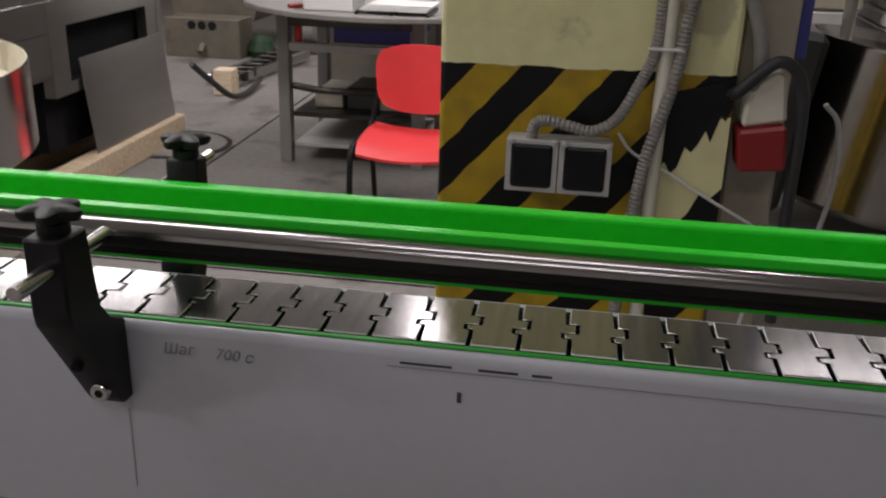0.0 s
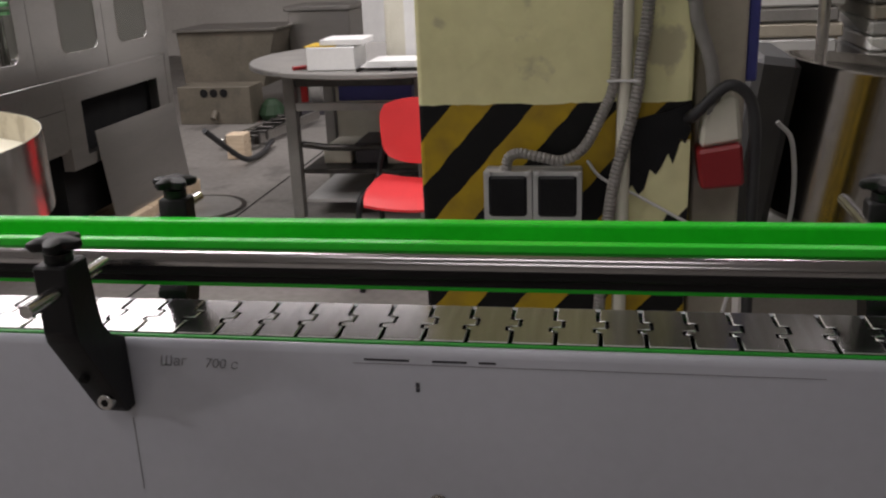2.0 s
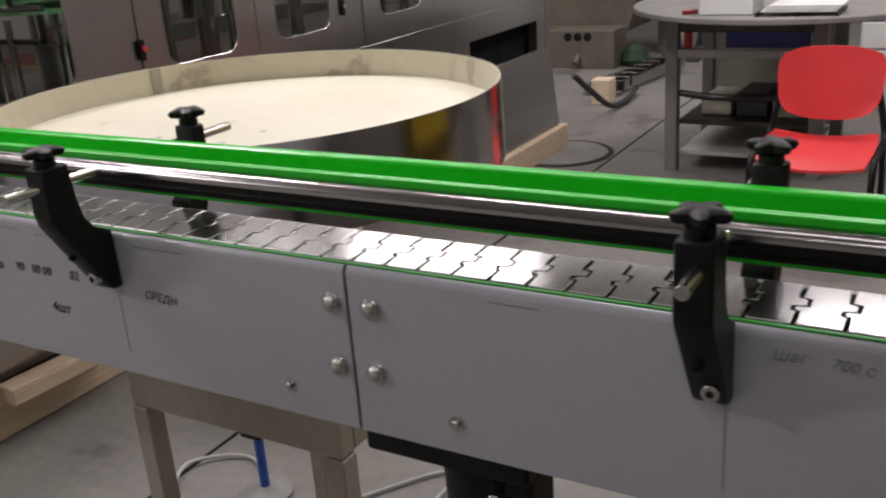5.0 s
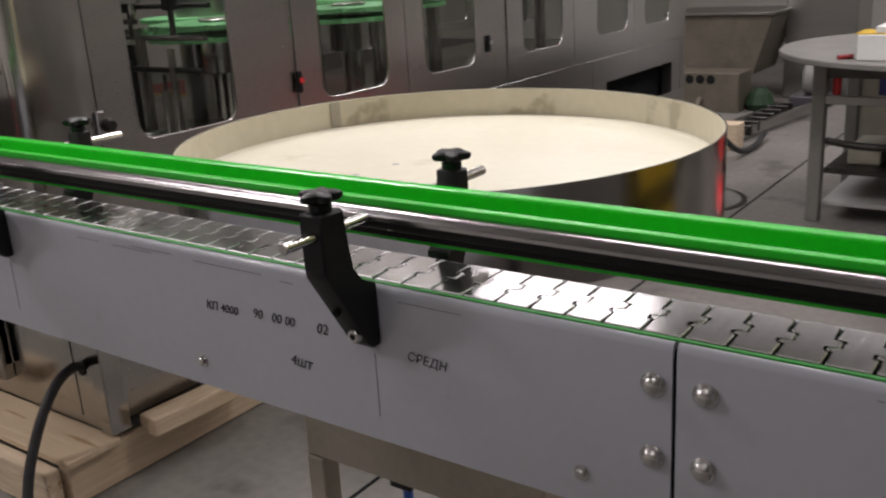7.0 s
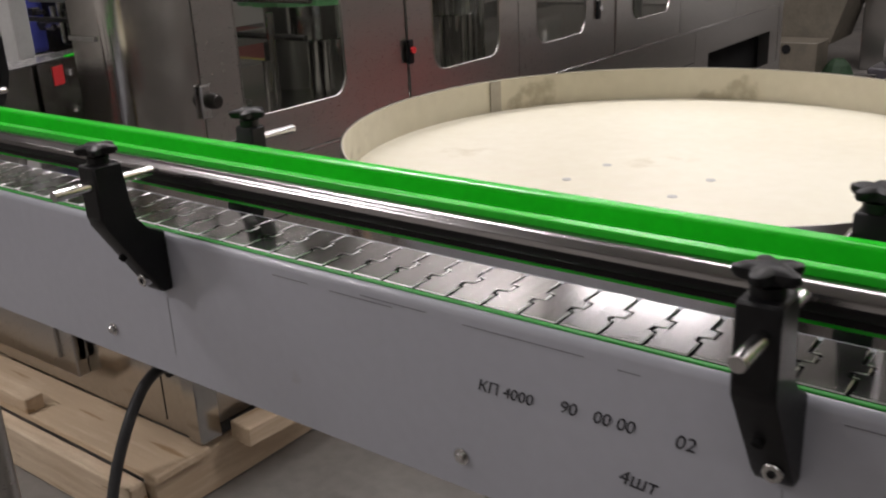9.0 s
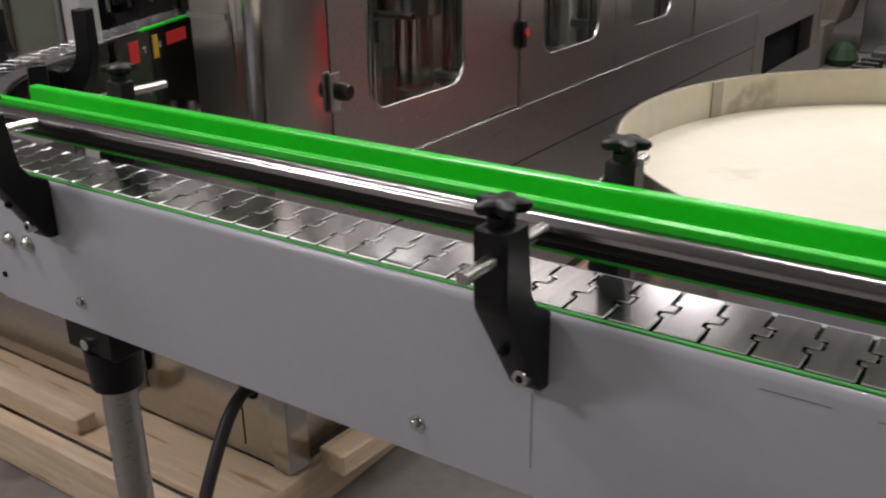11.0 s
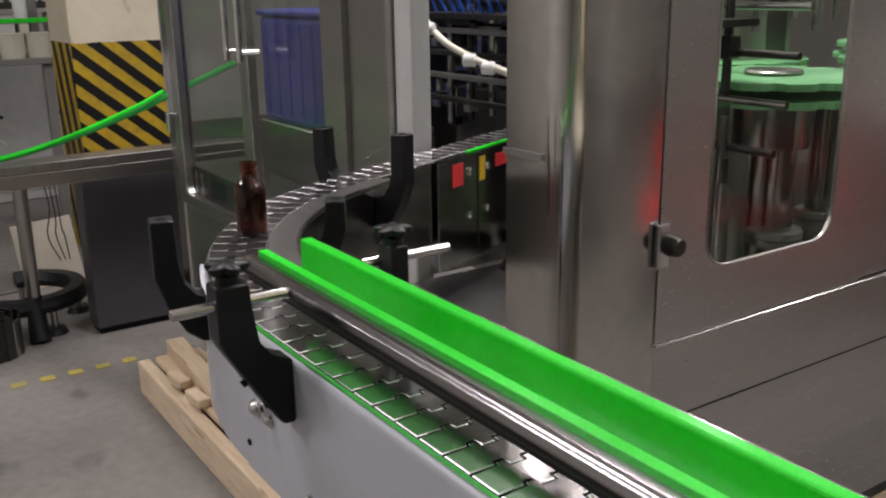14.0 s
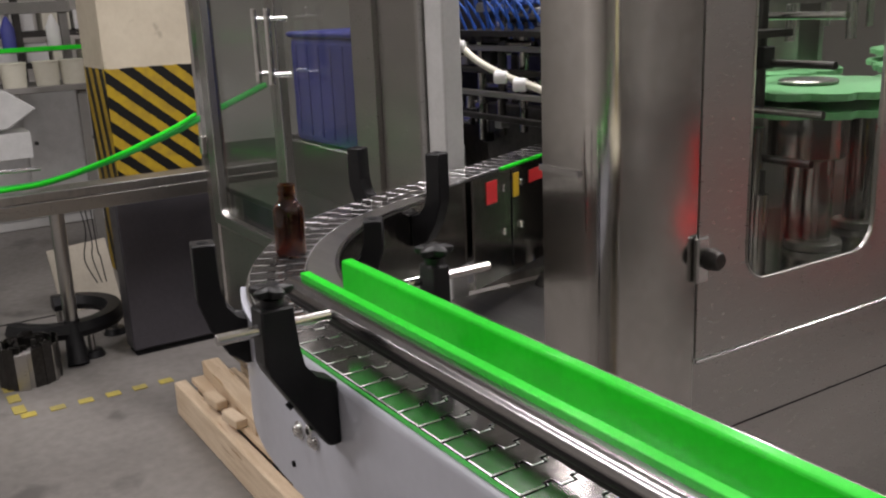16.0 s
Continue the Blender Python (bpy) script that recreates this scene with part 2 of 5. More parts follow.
IVORY = material("ivory_plastic", (0.7, 0.68, 0.58), (0.62, 0.6, 0.5), 0.5, 0.0, 9, 70, 0.03)
TAPE = material("worn_yellow_tape", (0.5, 0.4, 0.07), (0.3, 0.26, 0.1), 0.6, 0.0, 9, 60, 0.1)
CONDUIT = material("grey_corrugated_plastic", (0.3, 0.285, 0.265), (0.22, 0.21, 0.195), 0.45, 0.0, 10, 80, 0.03)
CARTON = material("brown_cardboard", (0.4, 0.27, 0.15), (0.33, 0.22, 0.12), 0.75, 0.0, 5, 60, 0.06)


def glass(name, tint, rough=0.02, ior=1.45, thin=False, base=0.025):
    mt = bpy.data.materials.new(name)
    mt.use_nodes = True
    nt = mt.node_tree
    if not thin:
        bs = nt.nodes["Principled BSDF"]
        bs.inputs["Base Color"].default_value = (*tint, 1)
        bs.inputs["Transmission Weight"].default_value = 1.0
        bs.inputs["Roughness"].default_value, bs.inputs["IOR"].default_value = rough, ior
        return mt
    out = nt.nodes["Material Output"]
    tr, gl, mx, lw, pw, ma = (nt.nodes.new("ShaderNode" + k) for k in ("BsdfTransparent", "BsdfGlossy", "MixShader", "LayerWeight", "Math", "Math"))
    tr.inputs["Color"].default_value = (*tint, 1)
    gl.inputs["Roughness"].default_value = rough
    lw.inputs["Blend"].default_value = 0.5
    pw.operation, ma.operation = "POWER", "MULTIPLY_ADD"
    pw.inputs[1].default_value, ma.inputs[1].default_value, ma.inputs[2].default_value = 4.0, 0.09, base
    nt.links.new(lw.outputs["Facing"], pw.inputs[0])
    nt.links.new(pw.outputs[0], ma.inputs[0])
    nt.links.new(ma.outputs[0], mx.inputs[0])
    nt.links.new(tr.outputs[0], mx.inputs[1])
    nt.links.new(gl.outputs[0], mx.inputs[2])
    nt.links.new(mx.outputs[0], out.inputs["Surface"])
    return mt


PALE_GREEN = material("pale_green_plastic", (0.22, 0.55, 0.24), (0.17, 0.46, 0.2), 0.4, 0.0, 8, 90, 0.03)
AMBER = glass("amber_bottle_glass", (0.25, 0.068, 0.009), 0.03, 1.5)
PANE = glass("clear_guard_pane", (0.86, 0.88, 0.86), 0.03, 1.45, thin=True, base=0.012)
ACRYLIC = glass("scuffed_acrylic_guard", (0.8, 0.82, 0.8), 0.13, 1.45, thin=True, base=0.12)
FILM = glass("crumpled_plastic_film", (0.72, 0.72, 0.7), 0.2, 1.5, thin=True)


def striped(name, mode, top, period, phase, slope, plaster_material=PLASTER):
    """Yellow and black hazard bands below a height, worn pale paint above; mode x or y says along which side they run."""
    mt = plaster_material.copy()
    mt.name = name
    nt = mt.node_tree
    bs = nt.nodes["Principled BSDF"]
    plaster = bs.inputs["Base Color"].links[0].from_socket
    geo = nt.nodes.new("ShaderNodeNewGeometry")
    sep = nt.nodes.new("ShaderNodeSeparateXYZ")
    nt.links.new(geo.outputs["Position"], sep.inputs[0])
    wob = nt.nodes.new("ShaderNodeTexNoise")
    wob.inputs["Scale"].default_value, wob.inputs["Detail"].default_value = 22, 5
    nt.links.new(geo.outputs["Position"], wob.inputs["Vector"])

    def mth(op, a, b=None, c=None):
        n = nt.nodes.new("ShaderNodeMath")
        n.operation = op
        for i, v in enumerate((a, b, c)):
            if v is None:
                continue
            if isinstance(v, (int, float)):
                n.inputs[i].default_value = v
            else:
                nt.links.new(v, n.inputs[i])
        return n.outputs[0]
    w = mth("MULTIPLY_ADD", wob.outputs["Fac"], 0.014, -0.007)
    u = mth("MULTIPLY_ADD", sep.outputs["Z"], -1 / slope, sep.outputs["X" if mode == "x" else "Y"])
    u = mth("ADD", u, w)
    fr = mth("FRACT", mth("DIVIDE", mth("SUBTRACT", u, phase), period))
    yel = mth("LESS_THAN", fr, 0.5)
    below = mth("LESS_THAN", mth("ADD", sep.outputs["Z"], w), top)
    mix1 = nt.nodes.new("ShaderNodeMix")
    mix1.data_type = "RGBA"
    mix1.inputs["A"].default_value = (0.008, 0.008, 0.008, 1)
    worn = nt.nodes.new("ShaderNodeValToRGB")
    worn.color_ramp.elements[0].color, worn.color_ramp.elements[1].color = (0.44, 0.3, 0.02, 1), (0.3, 0.2, 0.03, 1)
    worn.color_ramp.elements[0].position, worn.color_ramp.elements[1].position = 0.4, 0.75
    nt.links.new(wob.outputs["Fac"], worn.inputs["Fac"])
    nt.links.new(worn.outputs["Color"], mix1.inputs["B"])
    nt.links.new(yel, mix1.inputs["Factor"])
    mix2 = nt.nodes.new("ShaderNodeMix")
    mix2.data_type = "RGBA"
    nt.links.new(below, mix2.inputs["Factor"])
    nt.links.new(plaster, mix2.inputs["A"])
    nt.links.new(mix1.outputs["Result"], mix2.inputs["B"])
    nt.links.new(mix2.outputs["Result"], bs.inputs["Base Color"])
    bs.inputs["Specular IOR Level"].default_value = 0.22
    return mt


STRIPES = striped("hazard_striped_plaster", "x", 1.297, 0.143, 0.546 - 1.297 / 1.12, 1.12)


def sheet(outer, holes, axis, a, b):
    """A plate with openings: outer rectangle (u0, v0, u1, v1), holes as outlines, thickness from a to b along the axis."""
    bm = bmesh.new()
    put = {"x": lambda p: (a, p[0], p[1]), "y": lambda p: (p[0], a, p[1]), "z": lambda p: (p[0], p[1], a)}[axis]
    u0, v0, u1, v1 = outer
    edges = []
    for loop in [[(u0, v0), (u1, v0), (u1, v1), (u0, v1)]] + list(holes):
        vs = [bm.verts.new(put(p)) for p in loop]
        edges += [bm.edges.new((vs[i], vs[(i + 1) % len(vs)])) for i in range(len(vs))]
    bmesh.ops.triangle_fill(bm, use_beauty=True, edges=edges)
    ext = bmesh.ops.extrude_face_region(bm, geom=bm.faces[:])
    d = {"x": (b - a, 0, 0), "y": (0, b - a, 0), "z": (0, 0, b - a)}[axis]
    bmesh.ops.translate(bm, vec=d, verts=[g for g in ext["geom"] if isinstance(g, bmesh.types.BMVert)])
    return bm


def words(text, size, m, material_, parent, name="lettering"):
    cu = bpy.data.curves.new(name, "FONT")
    cu.body, cu.size, cu.extrude = text, size, 0.0002
    cu.shear = 0.22
    tmp = bpy.data.objects.new(name, cu)
    scene.collection.objects.link(tmp)
    me = bpy.data.meshes.new_from_object(tmp.evaluated_get(bpy.context.evaluated_depsgraph_get()))
    bpy.data.objects.remove(tmp)
    bpy.data.curves.remove(cu)
    me.transform(m)
    me.materials.clear()
    me.materials.append(material_)
    ob = new(name, me)
    ob.parent = parent
    if parent.type == "EMPTY":
        ob.matrix_parent_inverse = Matrix.Translation(-parent.location)
    return ob


# ---- the hall ----
floor_bm = B(-12, -5, -0.2, 6, 14, 0)
floor = solo("floor", floor_bm, CONCRETE, "worn grey concrete factory floor with stains", "floor", kind="structure")
for k, (a, b) in enumerate([((-6.2, -5), (-6.2, 14)), ((-1.45, 0.3), (-1.45, 14)), ((2.2, -5), (2.2, 14))]):
    part("floor_joint", B(a[0] - 0.006, a[1], 0.0, a[0] + 0.006, b[1], 0.003), DARK, floor)
part("floor_joint", B(-12, 2.9, 0.0, 6, 2.912, 0.003), DARK, floor)
part("floor_line", B(-11.9, 7.06, 0.0, -4.2, 7.16, 0.004), TAPE, floor, "yellow painted aisle line")
part("floor_zone", B(-11.9, 7.161, 0.0, -4.2, 9.6, 0.003), material("dull_red_floor_paint", (0.3, 0.06, 0.05), (0.22, 0.05, 0.04), 0.5, 0.0, 2, 30, 0.08), floor, "dull red painted floor area")
HX0, HX1, HY0, HY1, HZ = -12, 6, -5, 14, 4.6
solo("wall_north", B(HX0 - 0.2, HY1, 0, HX1 + 0.2, HY1 + 0.2, HZ), WALL, "plain grubby white plastered hall wall", "wall", kind="structure")
solo("wall_south", B(HX0 - 0.2, HY0 - 0.2, 0, HX1 + 0.2, HY0, HZ), WALL, "plain grubby white plastered hall wall", "wall", kind="structure")
solo("wall_east", B(HX1, HY0, 0, HX1 + 0.2, HY1, HZ), WALL, "plain grubby white plastered hall wall", "wall", kind="structure")
solo("wall_west", B(HX0 - 0.2, HY0, 0, HX0, HY1, HZ), WALL, "plain grubby white plastered hall wall", "wall", kind="structure")
solo("ceiling", B(HX0 - 0.2, HY0 - 0.2, HZ, HX1 + 0.2, HY1 + 0.2, HZ + 0.2), CEIL, "plain whitewashed hall ceiling", "ceiling", kind="structure")
for lx, ly, watts in LAMPS:
    fit = thing("ceiling_light", (lx, ly, LAMP_Z), "long white fluorescent ceiling fitting hung from rods, added out of view", "ceiling light", "hall ceiling lights")
    hw = 0.16 if ly < 6 else 0.27
    house = part("housing", X([(-hw, 0.0), (hw, 0.0), (hw * 0.6, 0.09), (-hw * 0.6, 0.09)], "x", -0.65 if ly < 6 else -1.25, 0.65 if ly < 6 else 1.25, bev=0.004), WHITE_PL, None)
    house.parent = fit
    for sx in (-0.5, 0.5):
        rod = part("hanging_rod", C((sx, 0, 0.09), (sx, 0, HZ - LAMP_Z), 0.006, seg=8), STEEL, None)
        rod.parent = fit

# ---- conveyor ----
ZC, YC = 1.232, 0.053          # chain top, chain centre line
X_END = -1.85                  # where the bend begins
BEND_R, BEND_A = 0.652, radians(66)
BX, BY = X_END, YC + BEND_R    # centre of the bend


def lane(s, off=0.0):
    """A point and heading on the chain's line, s metres from the bend's start; off is to the outer side."""
    if s <= 0:
        return Vector((X_END - s, YC - off, 0)), 0.0
    a = min(s / BEND_R, BEND_A)
    r = BEND_R + off
    p = Vector((BX - r * math.sin(a), BY - r * math.cos(a), 0))
    rest = s - BEND_A * BEND_R
    if rest > 0:
        p += Vector((-math.cos(a), math.sin(a), 0)) * rest
    return p, a


conveyor = thing("conveyor", (0, YC, 1.05), "pale grey slat chain conveyor with green plastic guide rails", "conveyor")
X_R = 2.0
PANELS = [(0.002, X_R), (-1.69, -0.002)]


def side_panel(x0, x1, y_out, y_in, sign):
    """A pressed side plate: a flat face with the upper edge rolled inwards and a lower lip."""
    o, i = y_out, y_in
    r = 0.006 * sign
    prof = [(o, 1.045), (o, 1.221), (o + r * 0.08, 1.2236), (o + r * 0.3, 1.2264), (o + r * 0.62, 1.2283), (o + r, 1.229), (i, 1.229), (i, 1.222), (o + r, 1.221), (o + 0.003 * sign, 1.215), (o + 0.003 * sign, 1.05), (i, 1.05), (i, 1.045)]
    return X(prof, "x", x0, x1)


for x0, x1 in PANELS:
    part("side_panel", side_panel(x0, x1, 0.0, 0.012, 1), PANEL, conveyor, "pale grey painted side panel with pencil marks", True)
    part("side_panel", side_panel(x0, x1, 2 * YC, 2 * YC - 0.012, -1), PANEL, conveyor, "", True)
# bed coloured near-black, standing in for the shade beneath the slats
part("inner_bed", B(-1.69, 0.014, 1.08, X_R, 2 * YC - 0.014, 1.214), DARK, conveyor, "bed under the chain, its shade put in as near-black")
part("joint_plate", B(-0.05, 0.0034, 1.06, 0.05, 0.006, 1.215), DARK, conveyor)
for y0, y1 in ((0.0065, 0.0122), (2 * YC - 0.0122, 2 * YC - 0.0065)):
    part("wear_strip", B(X_END, y0, 1.2285 - (0.006 if y0 > YC else 0), X_R, y1, 1.2308 - (0.006 if y0 > YC else 0), 0.0008), GREEN_DK, conveyor, "dark green plastic wear strip beside the chain")


def ring_sheet(r0, r1, z0, z1, a0=0.0, a1=BEND_A, seg=20, tail=0.0):
    """A curved bar along the bend, from inner to outer offset, with a straight tail."""
    bm = bmesh.new()
    ss = [a0 * BEND_R + (a1 - a0) * BEND_R * k / seg for k in range(seg + 1)]
    if tail:
        ss.append(a1 * BEND_R + tail)
    loops = []
    for s in ss:
        p, q = lane(max(s, 1e-6), r0)[0], lane(max(s, 1e-6), r1)[0]
        loops.append([(p.x, p.y, z0), (q.x, q.y, z0), (q.x, q.y, z1), (p.x, p.y, z1)])
    return rings(bm, loops)


bend = part("bend_side", ring_sheet(0.0418, 0.0445, 1.05, 1.2262, 0.0, BEND_A, 24, 0.8), STEEL, conveyor, "stainless side plate following the bend")
part("bend_side", ring_sheet(-0.0475, -0.0435, 1.05, 1.229, BEND_A - 0.05, BEND_A, 4, 0.8), MIRROR_STEEL, conveyor, "bright stainless inner side of the bend")
part("bend_side", ring_sheet(-0.089, -0.0865, 1.05, 1.229, 0.0, BEND_A, 24, 0.08), MIRROR_STEEL, conveyor, "bright stainless inner side of the bend")
part("bend_guide", ring_sheet(-0.086, -0.0425, 1.21, 1.2335, 0.0, BEND_A, 24, 0.08), STEEL_H, conveyor, "worn flat guide along the inside of the bend")
part("bend_lip", ring_sheet(-0.0895, -0.084, 1.2337, 1.237, 0.0, BEND_A, 24, 0.08), ROD, conveyor, "bright rolled edge inside the bend")
part("bend_track", ring_sheet(-0.043, 0.0415, 1.2, 1.2265, 0.0, BEND_A, 24, 0.8), STEEL_DARK, conveyor, "dark steel track under the bend")
part("end_plate", ring_sheet(0.0505, 0.053, 1.048, 1.221, 0.0, 0.4, 12), PANEL, conveyor, "pale grey side panel bent round the curve")
part("end_plate", side_panel(X_END, -1.69, 0.0, 0.012, 1), PANEL, conveyor, "", True)
part("end_plate", ring_sheet(0.0447, 0.0503, 1.214, 1.2205, 0.0, 0.4, 12), PANEL, conveyor)

# bolts and screws of the side panel
for bx, bz in [(0.028, 1.188), (-0.019, 1.188), (0.028, 1.117), (-0.019, 1.117)]:
    bolt = part("bolt", C((bx, 0.0, bz), (bx, -0.003, bz), 0.0116, seg=20, bev=0.0006), ROD, conveyor, "domed steel bolt head", True)
    part("dome", L([(0.0095, 0), (0.009, 0.003), (0.007, 0.0055), (0.004, 0.007), (0.0, 0.0072)], (0, 0, 0), 16), ROD, bolt, "", True).matrix_basis = pose(bx, -0.003, bz, 90)
for bx, bz in [(-1.812, 1.135), (-1.773, 1.137), (-1.84, 1.08), (-1.845, 1.17)]:
    small = bz in (1.08, 1.17)
    bolt = part("bolt", C((bx, 0.0, bz), (bx, -0.002, bz), 0.004 if small else 0.0115, seg=16), DARK if small else ROD, conveyor, "", True)
    if not small:
        part("dome", L([(0.0085, 0), (0.008, 0.003), (0.005, 0.006), (0.0, 0.007)], (0, 0, 0), 14), ROD, bolt, "", True).matrix_basis = pose(bx, -0.002, bz, 90)
for bx in (1.2, 0.66, 0.117, -0.09, -0.627, -1.17, -1.68):
    screw = part("screw", C((bx, 0.0, 1.079), (bx, -0.0015, 1.079), 0.0085, seg=14), ROD, conveyor, "small screw head with washer", True)
    part("screw_head", C((bx, -0.0015, 1.079), (bx, -0.006, 1.079), 0.005, seg=10, bev=0.001), ROD, screw, "", True)

# handwriting and pencil marks
part("pencil_tick", B(0.6445, -0.0004, 1.188, 0.648, 0, 1.197), INK, conveyor)
for k in range(4):
    bx = [1.074, 0.362, -0.35, -1.06][k]
    part("pencil_line", B(bx + 0.0125, -0.0004, 1.075, bx + 0.0135, 0, 1.15), PENCIL, conveyor)
part("pencil_line", B(0.59, -0.0004, 1.2135, 0.98, 0, 1.2143), PENCIL, conveyor)
for a, b in ((0.6, 0.64), (0.66, 0.69), (0.70, 0.715)):
    part("marker_line", B(a, -0.0004, 1.2165, b, 0, 1.2185, 0, None), INK, conveyor)
for a, b, z in ((-0.86, -0.81, 1.2135), (-0.78, -0.7, 1.2125), (-0.74, -0.66, 1.2165), (-0.62, -0.5, 1.214), (-0.47, -0.45, 1.2105), (-0.3, -0.22, 1.215), (0.16, 0.21, 1.215), (1.2, 1.31, 1.2145)):
    part("scuff_mark", B(a, -0.0003, z, b, 0, z + 0.0011), PENCIL, conveyor, "faint dark scuff along the upper edge")
WM = lambda x, z, lean=0: Matrix.Translation((x, -0.0006, z)) @ Matrix.Rotation(radians(90), 4, "X") @ Matrix.Rotation(radians(lean), 4, "Z")
words("КП 4000", 0.0155, WM(-0.606, 1.155), INK, conveyor)
words("90", 0.0165, WM(-0.523, 1.158), INK, conveyor)
words("00 00", 0.0165, WM(-0.492, 1.158), INK, conveyor)
words("02", 0.0175, WM(-0.421, 1.158), INK, conveyor)
words("4шт", 0.019, WM(-0.468, 1.11, -3), INK, conveyor)
words("СРЕДН", 0.0145, WM(-0.293, 1.152, -3), INK, conveyor)
words("Шаг", 0.0135, WM(0.409, 1.2045, 2), PENCIL, conveyor)
words("700 с", 0.0135, WM(0.452, 1.2045, -2), PENCIL, conveyor)

# guide rails
RAIL_X0, RAIL_X1 = -1.825, X_R
RX, RZ, RR = 0.0145, 1.2985, 0.0115
arc = lambda a0, a1, n: [(RX - RR * math.cos(radians(a0 + (a1 - a0) * k / n)), RZ + RR * math.sin(radians(a0 + (a1 - a0) * k / n))) for k in range(n + 1)]
front = part("guide_rail", X([(0.021, RZ + 0.0006)] + arc(3, 90, 8) + [(0.021, RZ + RR)], "x", RAIL_X0 - 0.012, RAIL_X1), RAIL_STEEL, conveyor, "bright round-fronted steel guide rail holding a green strip", True)
# underside of the same round bar, shade given by a black colour
part("rail_core", X([(0.021, RZ)] + arc(0, -75, 7) + [(0.0125, 1.281), (0.021, 1.281)], "x", RAIL_X0 - 0.01, RAIL_X1), RAIL_SHADE, front, "lower half of the round steel rail, its shade painted black", True)
part("guide_strip", X([(0.0212, 1.274), (0.033, 1.274), (0.034, 1.275), (0.034, 1.314), (0.032, 1.3165), (0.0212, 1.3165)], "x", RAIL_X0, RAIL_X1, bev=0.001), GREEN, front, "bright green plastic guide strip")
back = part("guide_rail", X([(0.094, 1.2835), (0.1065, 1.2835), (0.111, 1.29), (0.111, 1.303), (0.1065, 1.3095), (0.094, 1.3095)], "x", RAIL_X0 - 0.012, RAIL_X1), MIRROR_STEEL, conveyor, "", True)
part("guide_strip", X([(0.08, 1.281), (0.082, 1.279), (0.0938, 1.279), (0.0938, 1.317), (0.082, 1.317), (0.08, 1.315)], "x", -1.84, RAIL_X1, bev=0.001), GREEN, back, "bright green plastic guide strip")


def knob(parent, x, y, z, turn):
    """A five-lobed clamping knob with a collar."""
    bm = bmesh.new()
    n = 60
    loops = []
    for r, h in [(0.006, 0.0), (0.0085, 0.003), (0.0165, 0.0055), (0.0185, 0.009), (0.0178, 0.0125), (0.013, 0.015), (0.006, 0.0158)]:
        loop = []
        for i in range(n):
            a = 2 * math.pi * i / n + turn
            lobe = 1 + (0.27 * math.cos(5 * (a - turn)) if r > 0.01 else 0)
            loop.append((x + r * lobe * math.cos(a), y + r * lobe * math.sin(a), z + h))
        loops.append(loop)
    rings(bm, loops)
    return part("knob", bm, BLACK, parent, "black five-lobed clamping knob", True)


def bracket(x, side, turn, rod_in=0.004):
    """A black nylon arm bolted to the side panel, with a clamp head, a rod to the rail and a knob."""
    w = 0.0148
    prof = [(0.0, 1.163), (0.0, 1.234), (0.024, 1.242), (0.036, 1.258), (0.04, 1.28), (0.04, 1.3235), (0.075, 1.3235), (0.075, 1.266), (0.071, 1.256), (0.02, 1.171), (0.013, 1.163)]
    fl = lambda y: -y - 0.0005 if side < 0 else 2 * YC + y * 0.66 + 0.0005
    arm = part("bracket", X([(fl(y), z) for y, z in prof], "x", x - w, x + w, bev=0.0022), BLACK, conveyor, "black nylon rail bracket", True)
    px = fl(0.0575)
    part("arm_slot", C((x - 0.002, fl(0.0445), 1.215), (x - 0.002, fl(0.05), 1.2115), 0.0042, seg=10), DARK, arm)
    part("clamp_neck", C((x, px, 1.3235), (x, px, 1.331), 0.0115, seg=16), BLACK, arm, "", True)
    knob(arm, x, px, 1.329, turn)
    rx = x + 0.004 if side < 0 else x - 0.014
    part("rod", C((rx, -0.118 if side < 0 else 0.228, 1.302), (rx, fl(-0.002) if side < 0 else 0.112, 1.302), 0.0058, seg=14, bev=0.0008), ROD, arm, "bright turned steel rod", True)
    if side < 0:
        bolt = part("bolt", C((x + 0.004, fl(0.008), 1.182), (x + 0.004, fl(0.0335), 1.182), 0.0075, seg=14, bev=0.001), ROD, arm, "recessed steel bolt", True)
        part("socket", C((x + 0.004, fl(0.0335), 1.182), (x + 0.004, fl(0.0339), 1.182), 0.0036, seg=6), DARK, bolt)
    return arm


for k, x in enumerate([1.074, 0.366, -0.34, -1.045, -1.715]):
    bracket(x, -1, 0.3 + 0.9 * k)
for k, x in enumerate([1.05, 0.374, -0.325, -1.036, -1.737]):
    bracket(x, 1, 0.7 + 1.1 * k)


def bend_bracket(s, out, top=1.328):
    """An empty rail arm on the bend, with no rod or knob."""
    p, a = lane(s, 0.045 if out else -0.09)
    prof = [(0.0, 1.155), (0.0, 1.215), (0.02, 1.218), (0.034, 1.235), (0.038, 1.26), (0.038, top), (0.068, top), (0.068, 1.245), (0.055, 1.205), (0.035, 1.17), (0.015, 1.155)]
    bm = X(prof, "x", -0.017, 0.017, bev=0.002)
    turn = -a if not out else math.pi - a
    bmesh.ops.transform(bm, matrix=Matrix.Translation((p.x, p.y, 0)) @ Matrix.Rotation(turn, 4, "Z"), verts=bm.verts[:])
    arm = part("bracket", bm, BLACK, conveyor, "black nylon rail bracket without its rod", True)
    q = Vector((p.x, p.y, 0)) + Matrix.Rotation(turn, 3, "Z") @ Vector((0, 0.053, 0))
    part("clamp_hole", C((q.x, q.y, top), (q.x, q.y, top + 0.0006), 0.007, seg=12), DARK, arm)
    return arm


